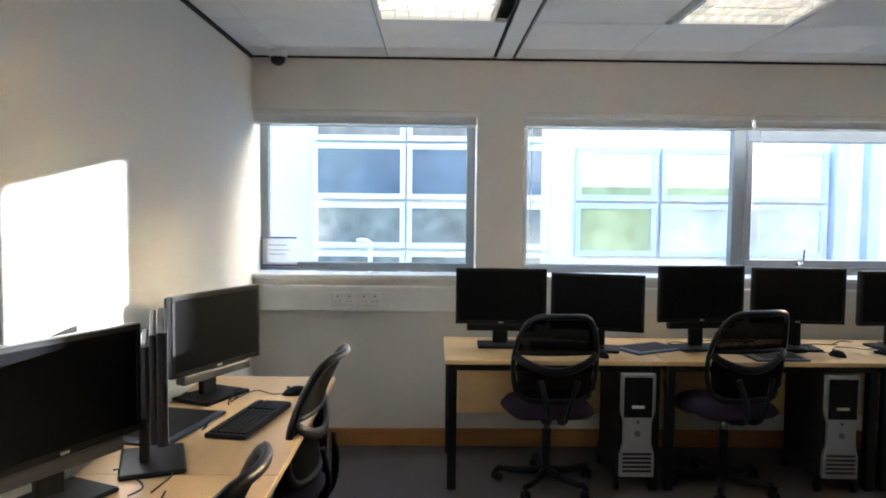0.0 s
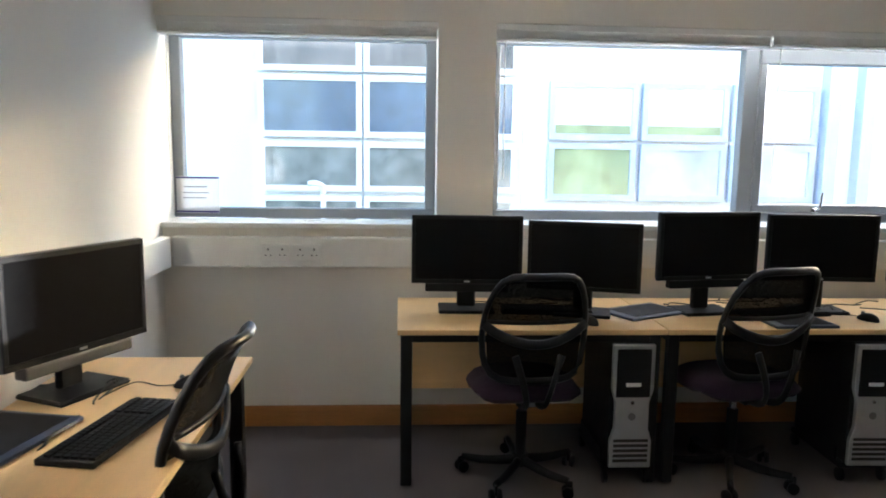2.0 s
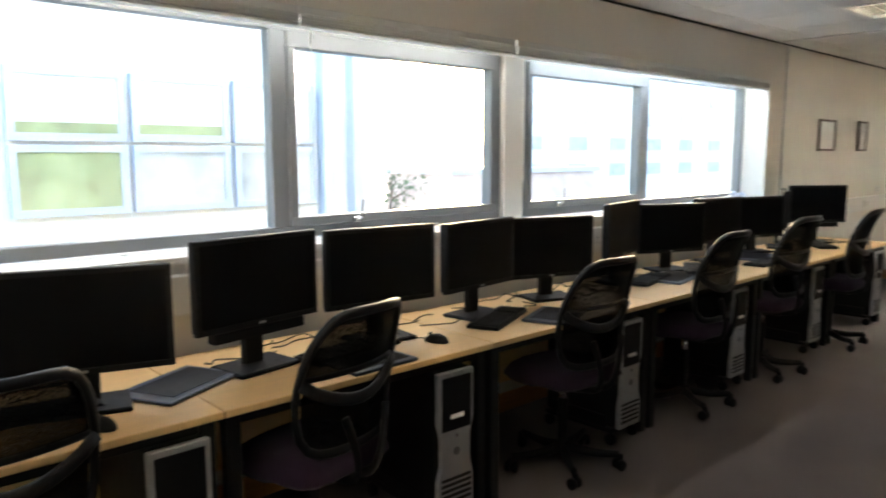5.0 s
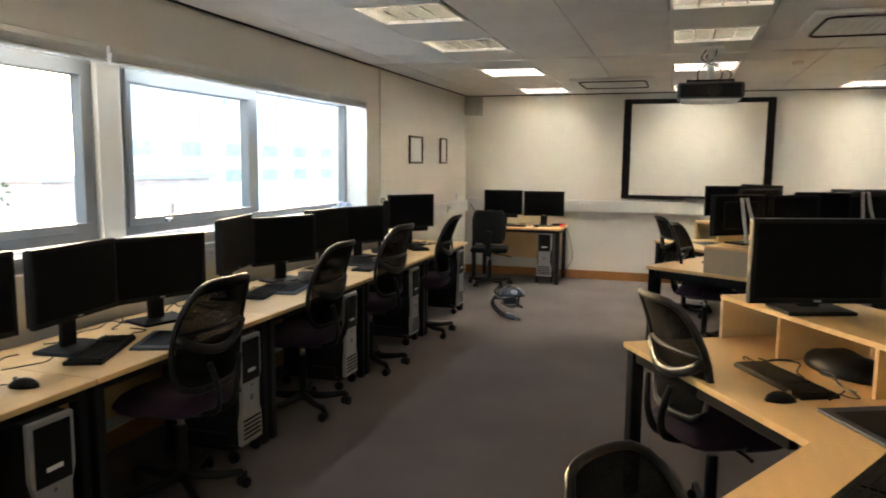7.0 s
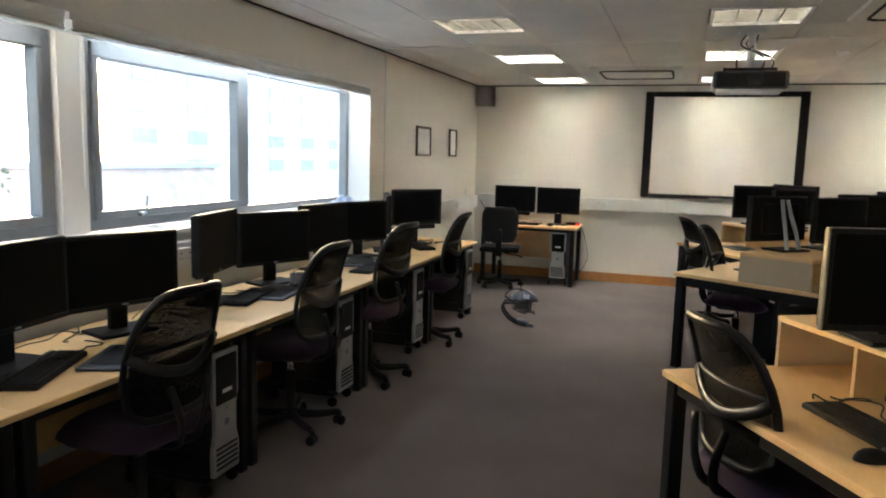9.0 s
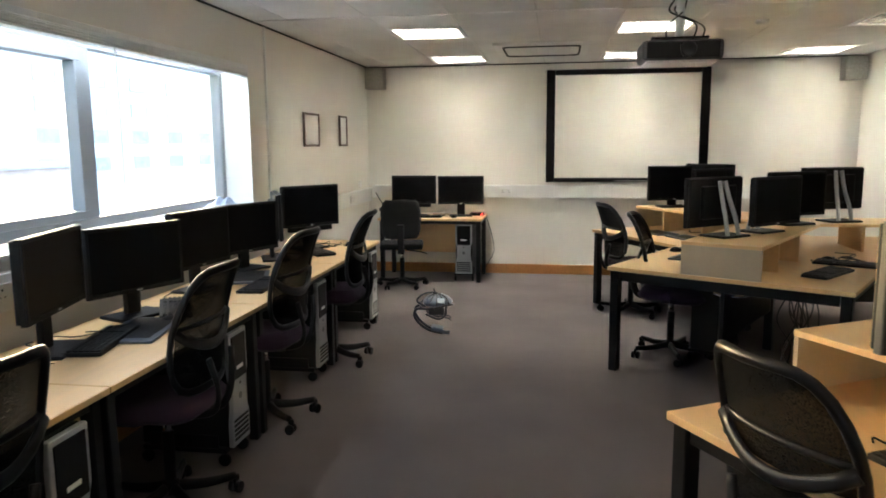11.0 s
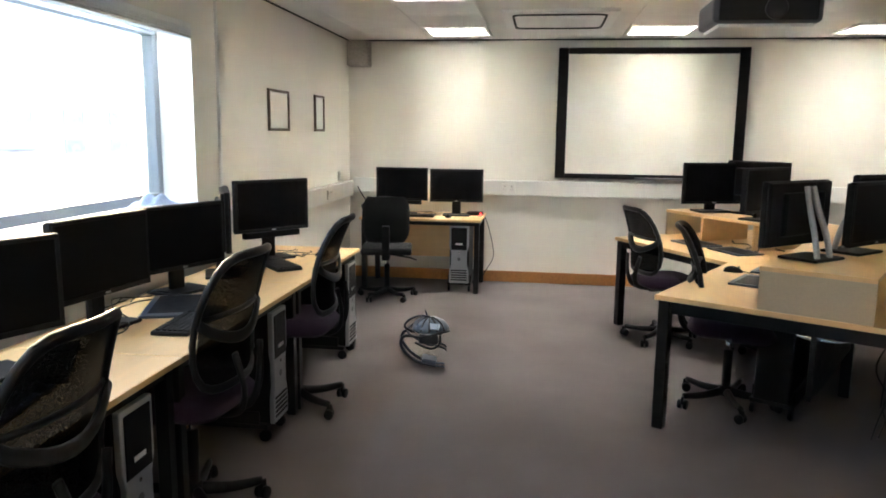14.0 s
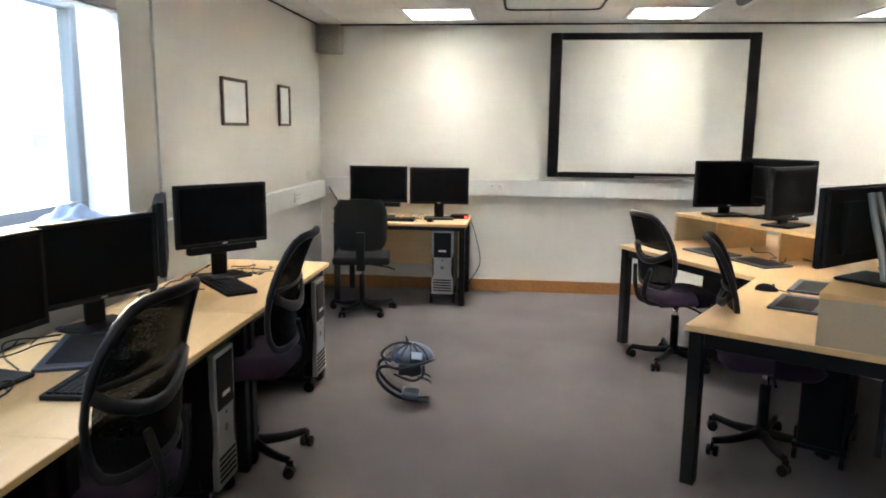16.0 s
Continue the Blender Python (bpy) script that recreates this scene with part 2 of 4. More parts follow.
def add_tube(bm, pts, r, sides=8, closed=False, flat=1.0):
    """A bent rod along pts; flat squeezes it across."""
    pts = [Vector(p) for p in pts]
    rings, k, up = [], len(pts), Vector((0.31, 0.17, 0.93))
    for i, p in enumerate(pts):
        a = pts[(i - 1) % k] if closed or i else p
        b = pts[(i + 1) % k] if closed or i < k - 1 else p
        d = (b - a).normalized()
        u = d.cross(up)
        if u.length < 0.05:
            u = d.cross(Vector((1, 0, 0)))
        u.normalize()
        v = d.cross(u).normalized()
        rr = r[i] if isinstance(r, (list, tuple)) else r
        rings.append([bm.verts.new(p + u * math.cos(2 * math.pi * j / sides) * rr * flat + v * math.sin(2 * math.pi * j / sides) * rr) for j in range(sides)])
    for i in range(k if closed else k - 1):
        a, b = rings[i], rings[(i + 1) % k]
        for j in range(sides):
            bm.faces.new((a[j], a[(j + 1) % sides], b[(j + 1) % sides], b[j]))
    if not closed:
        bm.faces.new(rings[0][::-1]), bm.faces.new(rings[-1])


def tube(pts, r, sides=8, closed=False, flat=1.0):
    bm = bmesh.new()
    add_tube(bm, pts, r, sides, closed, flat)
    bmesh.ops.recalc_face_normals(bm, faces=bm.faces)
    return bm


def curve(pts, steps=6):
    """Points along a smooth line through pts."""
    pts = [Vector(p) for p in pts]
    out = []
    for i in range(len(pts) - 1):
        p0, p1, p2, p3 = pts[max(i - 1, 0)], pts[i], pts[i + 1], pts[min(i + 2, len(pts) - 1)]
        for s in range(steps):
            t = s / steps
            out.append(0.5 * ((2 * p1) + (p2 - p0) * t + (2 * p0 - 5 * p1 + 4 * p2 - p3) * t * t + (3 * p1 - p0 - 3 * p2 + p3) * t ** 3))
    return out + [pts[-1]]


def lathe(profile, sides=16, m=None):
    """A turned shape from (radius, height) pairs."""
    bm = bmesh.new()
    rings = []
    for r, z in profile:
        rings.append([bm.verts.new((r * math.cos(2 * math.pi * j / sides), r * math.sin(2 * math.pi * j / sides), z)) for j in range(sides)])
    for a, b in zip(rings, rings[1:]):
        for j in range(sides):
            bm.faces.new((a[j], a[(j + 1) % sides], b[(j + 1) % sides], b[j]))
    bm.faces.new(rings[0][::-1]), bm.faces.new(rings[-1])
    bmesh.ops.recalc_face_normals(bm, faces=bm.faces)
    if m is not None:
        bmesh.ops.transform(bm, matrix=m, verts=bm.verts)
    return bm


def sheet(fn, nu, nv, thick=0.0):
    """A curved sheet from fn(u, v) with u, v in 0..1; thick gives it a back."""
    bm = bmesh.new()
    g = [[bm.verts.new(fn(i / nu, j / nv)) for j in range(nv + 1)] for i in range(nu + 1)]
    for i in range(nu):
        for j in range(nv):
            bm.faces.new((g[i][j], g[i + 1][j], g[i + 1][j + 1], g[i][j + 1]))
    if thick:
        bmesh.ops.solidify(bm, geom=list(bm.faces), thickness=thick)
    bmesh.ops.recalc_face_normals(bm, faces=bm.faces)
    return bm


# ---- the room ----
X1, Y0, Y1, H = 11.37, -0.6, 5.0, 2.495
SILL_Z, HEAD = 1.10, 2.16
GLASS_Y = 5.24
OPEN = [(0.0, 1.43), (1.73, 7.92)]

structure("floor", box(-0.3, X1 + 0.3, Y0 - 0.3, Y1 + 0.3, -0.25, 0.0), CARPET, "dark grey-brown worn office carpet")
structure("wall_west", box(-0.25, 0.0, Y0 - 0.25, Y1 + 0.32, 0, H + 0.3), WALL, "plain off-white painted wall")
structure("wall_east", box(X1, X1 + 0.25, Y0 - 0.25, Y1 + 0.32, 0, H + 0.3), WALL, "cream painted wall behind the whiteboard")
structure("wall_south", box(0.0, X1, Y0 - 0.25, Y0, 0, H + 0.3), WALL, "plain cream painted wall")
piers = [(0.0, X1, Y1, Y1 + 0.32, 0, SILL_Z), (0.0, X1, Y1, Y1 + 0.32, HEAD, H + 0.3)]
cuts = [0.0] + [v for o in OPEN for v in o] + [X1]
for a, b in zip(cuts[::2], cuts[1::2]):
    if b - a > 0.01:
        piers.append((a, b, Y1, Y1 + 0.32, SILL_Z, HEAD))
piers.append((4.715, 4.885, GLASS_Y - 0.06, Y1 + 0.32, SILL_Z, HEAD))
structure("wall_north", boxes(piers), WALL, "off-white painted window wall with wide window openings")
structure("trim", box(8.225, 8.25, Y1 - 0.018, Y1 - 0.001, 0.2, H - 0.01, 0.003), WHITE, "thin white vertical cable cover on the wall")

# ceiling: tiles laid in a grid, one mesh
XS = [0.0, 0.2, 0.86, 1.525, 1.66, 2.32, 2.98, 3.64, 4.3, 4.94, 5.57, 6.19, 6.83, 7.45, 8.02, 8.09, 8.6, 9.22, 9.86, 10.5, 11.13, X1]
YS = [Y0, -0.24, 0.38, 1.0, 1.62, 2.24, 2.86, 3.48, 4.1, 4.72, Y1]
FIX = [(1.16, 3.79), (2.65, 3.79), (3.97, 3.79), (5.88, 3.79), (7.14, 3.79), (8.91, 3.79), (10.81, 3.79), (2.65, 1.93), (3.97, 1.93), (5.88, 1.93), (7.14, 1.93), (8.91, 1.93),
       (10.81, 1.93), (5.88, 0.07), (8.91, 0.07), (10.81, 0.07)]
AIR = [(10.02, 2.86), (6.83, 0.95)]
bm = bmesh.new()
for a, b in zip(XS, XS[1:]):
    if b - a < 0.2 and a > 1:
        add_box(bm, a + 0.02, b - 0.02, Y0, Y1, H - 0.004, H + 0.03)
        continue
    for c, d in zip(YS, YS[1:]):
        if any(a - 0.01 < fx < b + 0.01 and c - 0.01 < fy < d + 0.01 for fx, fy in FIX):
            continue
        add_box(bm, a + 0.0035, b - 0.0035, c + 0.0035, d - 0.0035, H, H + 0.02)
add_box(bm, 0, X1, Y0, Y1, H + 0.17, H + 0.24)
structure("ceiling", bm, CEIL, "suspended ceiling of off-white mineral tiles")
gap = [(a, b, Y0, Y1, H + 0.008, H + 0.028) for a, b in ((1.53, 1.548), (1.638, 1.656))]
structure("trim", boxes(gap), SHADOWGAP, "dark slots along a ceiling strip")
structure("trim", boxes([(0.0, X1, Y1 - 0.014, Y1 - 0.002, H - 0.012, H - 0.001), (0.002, 0.014, Y0, Y1 - 0.02, H - 0.022, H - 0.001), (X1 - 0.014, X1 - 0.002, Y0, Y1 - 0.02, H - 0.014, H - 0.001)]), SHADOWGAP, "dark shadow gap round the ceiling edge")

for name, b in (("baseboard", (0.02, X1 - 0.02, Y1 - 0.018, Y1 - 0.001, 0.0, 0.115)), ("baseboard", (X1 - 0.018, X1 - 0.001, Y0, Y1 - 0.02, 0.0, 0.115)), ("baseboard", (0.001, 0.018, Y0, Y1 - 0.02, 0.0, 0.115)), ("baseboard", (0.02, X1 - 0.02, Y0 + 0.001, Y0 + 0.018, 0, 0.115))):
    structure(name, box(*b, 0.004), SKIRT, "varnished brown wooden skirting board")


def trunk_run(x0, x1, y0, y1, z0, z1):
    return box(x0, x1, y0, y1, z0, z1, 0.008, seg=2)


structure("trim", trunk_run(0.06, X1 - 0.06, Y1 - 0.058, Y1 - 0.001, 0.885, 1.045), WHITE, "white plastic cable trunking under the windows")
structure("trim", trunk_run(X1 - 0.058, X1 - 0.001, Y0 + 0.01, Y1 - 0.06, 0.92, 1.075), WHITE, "white plastic cable trunking along the wall")
structure("trim", trunk_run(0.001, 0.058, Y0 + 0.01, Y1 - 0.06, 0.885, 1.045), WHITE, "white plastic cable trunking along the wall")


# ---- windows ----
def window(k, x0, x1, mullions, sashes, label):
    """One opening with an aluminium frame; sashes tell which lights open."""
    w = tagged(new(f"window_{k}"), label, kind="structure")
    f0, f1 = GLASS_Y - 0.03, GLASS_Y + 0.04
    z0, z1 = SILL_Z + 0.02, HEAD - 0.02
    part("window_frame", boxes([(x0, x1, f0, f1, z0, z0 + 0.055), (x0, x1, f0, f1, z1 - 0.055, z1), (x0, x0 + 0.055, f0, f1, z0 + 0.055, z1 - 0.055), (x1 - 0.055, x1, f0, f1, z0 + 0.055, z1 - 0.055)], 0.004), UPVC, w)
    edges = [x0 + 0.055]
    for mx, half in mullions:
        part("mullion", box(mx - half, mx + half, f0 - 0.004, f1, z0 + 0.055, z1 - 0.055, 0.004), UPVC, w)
        edges += [mx - half, mx + half]
    edges.append(x1 - 0.055)
    for (a, b), opens in zip(zip(edges[::2], edges[1::2]), sashes):
        i = 0.0
        if opens:
            i = 0.045
            c, d = z0 + 0.055, z1 - 0.055
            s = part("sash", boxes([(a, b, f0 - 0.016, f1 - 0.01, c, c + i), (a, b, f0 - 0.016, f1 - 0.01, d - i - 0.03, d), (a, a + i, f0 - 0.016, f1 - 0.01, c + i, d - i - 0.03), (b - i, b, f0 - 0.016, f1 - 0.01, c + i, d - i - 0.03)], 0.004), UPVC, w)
            hb = boxes([(opens - 0.02, opens + 0.02, f0 - 0.034, f0 - 0.016, c + 0.002, c + 0.03)], 0.003)
            add_tube(hb, [(opens, f0 - 0.03, c + 0.015), (opens + 0.015, f0 - 0.05, c + 0.03), (opens + 0.02, f0 - 0.055, c + 0.12)], 0.008, 8)
            part("handle", hb, CHROME, s, "small metal window handle", smooth=False)
        p = part("pane", box(a + i - 0.005, b - i + 0.005, GLASS_Y, GLASS_Y + 0.006, z0 + 0.05 + i, z1 - 0.05 - i), PANE, w)
        p.visible_shadow = False
    part("window_sill", box(x0 - (0.02 if 0.1 < x0 < 4 else 0), x1 + (0.02 if x1 < 2 or x1 > 7 else 0.18), Y1 - 0.035, GLASS_Y - 0.03, SILL_Z - 0.012, SILL_Z + 0.016, 0.006, seg=2), SILL, w, "white painted sill board")
    return w


window(1, 0.0, 1.43, [], [0], "grey aluminium window of a single fixed light")
window(2, 1.73, 4.71, [(3.207, 0.042)], [0, 3.62], "wide grey aluminium window with one opening light")
window(3, 4.89, 7.92, [(6.292, 0.047)], [5.25, 0], "wide grey aluminium window with one opening light")


def blind(x0, x1, label):
    """A venetian blind drawn right up under the head of the opening."""
    t = thing("window_blind", pose((x0 + x1) / 2, Y1 + 0.04, HEAD), label, "blind", "blinds over the windows")
    h = (x1 - x0) / 2 - 0.001
    part("headrail", box(-h, h, -0.045, 0.02, -0.035, -0.002, 0.003), WHITE, t)
    slats = bmesh.new()
    for i in range(5):
        z = -0.039 - i * 0.0068
        add_box(slats, -h + 0.006, h - 0.006, -0.052 + 0.004 * (i % 2), 0.018, z - 0.0042, z)
    tagged(part("slats", slats, WHITE, t), "stack of thin white slats", kind="stuff")
    part("bottom_rail", box(-h + 0.004, h - 0.004, -0.048, 0.015, -0.09, -0.075, 0.004), WHITE, t)
    part("cord", tube(curve([(-h + 0.05, -0.05, -0.04), (-h + 0.045, -0.055, -0.4), (-h + 0.05, -0.052, -0.8)]), 0.003, 6), WHITE, t, "thin white pull cord")


for a, b in ((0.0, 1.43), (1.73, 3.2), (3.2, 4.6), (4.62, 6.2), (6.2, 7.92)):
    blind(max(a, 0.005), b, "white venetian blind drawn fully up")


# ---- ceiling fittings ----
def ceiling_light(x, y, lit):
    t = thing("ceiling_light", pose(x, y, H), "recessed square ceiling light with a bright metal louvre" + (", switched on" if lit else ", glowing dimly"), "ceiling light", "ceiling lights")
    s = 0.295
    part("frame", boxes([(-s, s, -s, -s + 0.022, -0.006, 0.02), (-s, s, s - 0.022, s, -0.006, 0.02), (-s, -s + 0.022, -s + 0.022, s - 0.022, -0.006, 0.02), (s - 0.022, s, -s + 0.022, s - 0.022, -0.006, 0.02)], 0.002), WHITE, t)
    part("housing", boxes([(-s, s, -s, s, 0.14, 0.146), (-s, -s + 0.004, -s, s, 0.02, 0.14), (s - 0.004, s, -s, s, 0.02, 0.14), (-s, s, -s, -s + 0.004, 0.02, 0.14), (-s, s, s - 0.004, s, 0.02, 0.14)]), WHITE, t)
    for i in range(4):
        c = -0.2 + i * 0.1333
        part("tube", tube([(-0.26, c, 0.118), (0.26, c, 0.118)], 0.013, 10), TUBE if lit else TUBE_DIM, t, smooth=True)
    for i in range(3):
        c = -0.133 + i * 0.133
        b = bmesh.new()
        add_box(b, -0.272, 0.272, c - 0.006, c + 0.006, 0.002, 0.095)
        part("louvre_spine", b, MIRROR, t)
    for i in range(7):
        c = -0.204 + i * 0.068
        part("louvre_blade", box(c - 0.0022, c + 0.0022, -0.272, 0.272, 0.004, 0.09), MIRROR, t)
    return t


ON = {(8.91, 3.79), (10.81, 3.79), (10.81, 1.93), (10.81, 0.07), (8.91, 1.93)}
for fx, fy in FIX:
    ceiling_light(fx, fy, (fx, fy) in ON)


def air_cassette(x, y):
    t = thing("air_conditioner", pose(x, y, H), "square white ceiling air conditioning cassette with dark outlets", "air conditioner", "air conditioners")
    s = 0.45
    part("panel", box(-s, s, -s, s, -0.032, -0.0045, 0.012, seg=2), WHITE, t)
    part("grille", box(-0.27, 0.27, -0.27, 0.27, -0.04, -0.032, 0.004), WHITE, t)
    for k in range(4):
        m = pose(0, 0, 0, 0, 0, 90 * k)
        b = bmesh.new()
        add_tube(b, [m @ Vector(p) for p in curve([(-0.36, 0.29, -0.034), (-0.33, 0.345, -0.035), (-0.25, 0.36, -0.035), (0.25, 0.36, -0.035), (0.33, 0.345, -0.035), (0.36, 0.29, -0.034)], 4)], 0.0095, 8, flat=1.0)
        part("outlet", b, SHADOWGAP, t, "dark air outlet slot")
    for i in range(9):
        part("grille_slat", box(-0.24, 0.24, -0.22 + i * 0.055 - 0.008, -0.22 + i * 0.055 + 0.008, -0.045, -0.04), WHITE, t)


for ax, ay in AIR:
    air_cassette(ax, ay)

t = thing("security_camera", pose(0.2, 4.84, H), "small white dome security camera with a dark lens", "camera")
part("base", lathe([(0.055, 0), (0.055, -0.03), (0.05, -0.042)], 20), WHITE, t, smooth=True)
part("dome", lathe([(0.047, -0.042), (0.045, -0.06), (0.036, -0.078), (0.02, -0.089), (0.004, -0.092)], 20), GLOSSG, t, smooth=True)
t = thing("smoke_detector", pose(8.75, 1.15, H), "small round white smoke detector", "smoke detector")
part("body", lathe([(0.05, -0.0045), (0.05, -0.02), (0.04, -0.035), (0.025, -0.04)], 18), WHITE, t, smooth=True)

# projector on its pole
t = thing("projector", pose(7.72, 1.92, H), "white and black projector hung from a ceiling pole", "projector")
part("ceiling_plate", box(-0.09, 0.09, -0.09, 0.09, -0.016, -0.0045, 0.003), WHITE, t)
part("pole", tube([(0, 0, -0.01), (0, 0, -0.27)], 0.028, 14), WHITE, t, smooth=True)
part("bracket", boxes([(-0.1, 0.1, -0.17, 0.17, -0.275, -0.263), (-0.02, 0.02, -0.18, -0.16, -0.292, -0.25), (-0.02, 0.02, 0.16, 0.18, -0.292, -0.25)], 0.003), STEEL, t)
body = part("body", box(-0.17, 0.2, -0.25, 0.25, -0.415, -0.288, 0.03, seg=3), GREYD, t)
part("lower_shell", box(-0.14, 0.19, -0.22, 0.22, -0.43, -0.405, 0.012, seg=2), WHITE, t, "white lower shell")
part("front_panel", box(-0.178, -0.158, -0.225, 0.225, -0.405, -0.30, 0.01, seg=2), BLACK, body, "black glossy front panel")
part("lens", lathe([(0.05, 0), (0.05, 0.03), (0.042, 0.034), (0.03, 0.02)], 20, pose(-0.165, -0.03, -0.352, 0, -90, 0)), GLOSSG, body, smooth=True)
for k, (a, b) in enumerate((((0.0, 0.04), (-0.1, -0.06)), ((0.02, -0.04), (-0.05, 0.08)), ((0.03, 0.0), (0.02, -0.12)))):
    part("cable", tube(curve([(a[0], a[1], -0.02), (a[0] - 0.04, a[1] + 0.03, -0.1), (b[0] - 0.06, b[1] * 1.2, -0.2), (b[0] + 0.02, b[1], -0.298)]), 0.006, 6), CABLE, t, "black hanging cable")


def wall_speaker(x, y, rz):
    t = thing("wall_speaker", pose(x, y, 2.345, 0, 0, rz), "grey box loudspeaker in the corner under the ceiling", "loudspeaker", "loudspeakers")
    part("cabinet", box(-0.09, 0.09, -0.11, 0.11, -0.125, 0.125, 0.008, seg=2), SPEAKER, t)
    part("grille", box(-0.098, -0.09, -0.095, 0.095, -0.11, 0.11, 0.003), SPEAKER, t)
    part("bracket", box(0.09, 0.108, -0.04, 0.04, -0.05, 0.05, 0.003), GREYP, t)


wall_speaker(X1 - 0.11, 4.86, 0)
wall_speaker(X1 - 0.11, -0.46, 0)

# interactive whiteboard
t = thing("interactive_whiteboard", pose(X1, 1.915, 1.757), "large interactive whiteboard with a broad black frame", "whiteboard")
hw, hz = 0.915, 0.648
part("surface", box(-0.045, -0.02, -hw + 0.06, hw - 0.06, -hz + 0.05, hz - 0.05), BOARD, t, "blank white matt writing surface")
fr = bmesh.new()
for b in ((-0.06, -0.002, -hw, -hw + 0.1, -hz, hz), (-0.06, -0.002, hw - 0.1, hw, -hz, hz), (-0.06, -0.002, -hw + 0.1, hw - 0.1, hz - 0.062, hz), (-0.06, -0.002, -hw + 0.1, hw - 0.1, -hz, -hz + 0.052)):
    add_box(fr, *b, 0.012, seg=2)
part("frame", fr, BLACK, t)
part("pen_tray", box(-0.085, -0.058, -0.62, 0.12, -hz + 0.006, -hz + 0.022, 0.004), GREYP, t)
part("cap_strip", box(-0.09, -0.055, 0.12 - 0.9, 0.12 - 0.72, -hz + 0.004, -hz + 0.024, 0.004), WHITE, t, "white pen holder")


def picture(x, w, h, z):
    t = thing("picture_frame", pose(x, Y1, z), "thin brown picture frame with blank white paper", "picture", "pictures on the wall")
    a, b = w / 2, h / 2
    part("frame", boxes([(-a, a, -0.022, -0.002, b - 0.02, b), (-a, a, -0.022, -0.002, -b, -b + 0.02), (-a, -a + 0.02, -0.022, -0.002, -b + 0.02, b - 0.02), (a - 0.02, a, -0.022, -0.002, -b + 0.02, b - 0.02)], 0.003), BROWN, t)
    part("paper", box(-a + 0.015, a - 0.015, -0.01, -0.004, -b + 0.015, b - 0.015), PAPER, t)


picture(9.28, 0.432, 0.312, 1.706)
picture(10.30, 0.27, 0.322, 1.712)


def socket(m, double=True, label="white double power socket on the trunking"):
    t = thing("power_socket", m, label, "socket", "power sockets")
    w = 0.073 if double else 0.043
    part("plate", box(-w, w, -0.012, 0.0, -0.043, 0.043, 0.004, seg=2), WHITE, t)
    for s in ((-1, 1) if double else (0,)):
        cx = s * 0.036
        hb = boxes([(cx - 0.004, cx + 0.004, -0.0135, -0.0115, 0.012, 0.022), (cx - 0.016, cx - 0.009, -0.0135, -0.0115, -0.016, -0.011), (cx + 0.009, cx + 0.016, -0.0135, -0.0115, -0.016, -0.011)])
        part("pin_holes", hb, SHADOWGAP, t)
        part("rocker", box(cx - 0.006 + 0.022 * (s or 1), cx + 0.006 + 0.022 * (s or 1), -0.0165, -0.012, 0.008, 0.028, 0.002), WHITE, t)


TR = Y1 - 0.058
for sx in (0.59, 0.755, 5.3, 7.2, 9.2, 10.42):
    socket(pose(sx, TR, 0.965))
socket(pose(10.95, Y1 - 0.001, 1.11), False, "white single wall switch plate")
for sy in (4.35, 3.3, 1.2):
    socket(pose(X1 - 0.058, sy, 0.998, 0, 0, -90))

# notice sheet in the corner of the first window
t = thing("notice_sheet", pose(0.13, GLASS_Y - 0.034, 1.245), "white paper notice with violet bars and grey text lines", "notice")
part("paper", box(-0.115, 0.115, -0.002, 0.0, -0.1, 0.1), SHEET, t)
for z in (0.088, -0.098):
    part("violet_bar", box(-0.115, 0.115, -0.0035, -0.002, z, z + 0.01), INK, t)
part("text_lines", boxes([(-0.075, 0.05, -0.003, -0.002, 0.04, 0.046), (-0.08, 0.06, -0.003, -0.002, 0.008, 0.013), (-0.08, 0.045, -0.003, -0.002, -0.02, -0.015)]), GREYINK, t)


# ---- desks ----
def desk(m, w, d, label, panel=True, group="desks along the windows", top=BEECH):
    """A straight desk: x along its width, front edge at y = 0, back at y = d."""
    t = thing("desk", m, label, "desk", group)
    part("desktop", box(0.002, w - 0.002, 0, d, 0.705, 0.73, 0.003), top, t)
    for x in (0.018, w - 0.068):
        for y in (0.03, d - 0.08):
            part("leg", box(x, x + 0.05, y, y + 0.05, 0, 0.705, 0.004), STEEL, t)
        part("side_rail", box(x + 0.008, x + 0.042, 0.08, d - 0.08, 0.655, 0.704, 0.003), STEEL, t)
    part("front_rail", box(0.068, w - 0.068, 0.035, 0.065, 0.665, 0.704, 0.003), STEEL, t)
    if panel:
        part("modesty_panel", box(0.08, w - 0.08, d - 0.12, d - 0.102, 0.27, 0.70, 0.002), BEECH, t, "beech back panel")
    return t


FRONT = 4.225
JOINTS = [1.225, 2.425, 3.63, 4.9, 6.22, 7.54, 8.79]
for a, b in zip(JOINTS, JOINTS[1:]):
    desk(pose(a, FRONT, 0), b - a, 0.70, "beech office desk on black steel legs under the windows")
for a, b in ((1.29, 2.555), (2.555, 3.83)):
    desk(pose(0.69, a, 0, 0, 0, 90), b - a, 0.62, "beech office desk on black steel legs against the wall", True, "desks against the west wall")
desk(pose(10.66, 4.72, 0, 0, 0, -90), 1.2, 0.68, "beech office desk on black steel legs in the far corner")


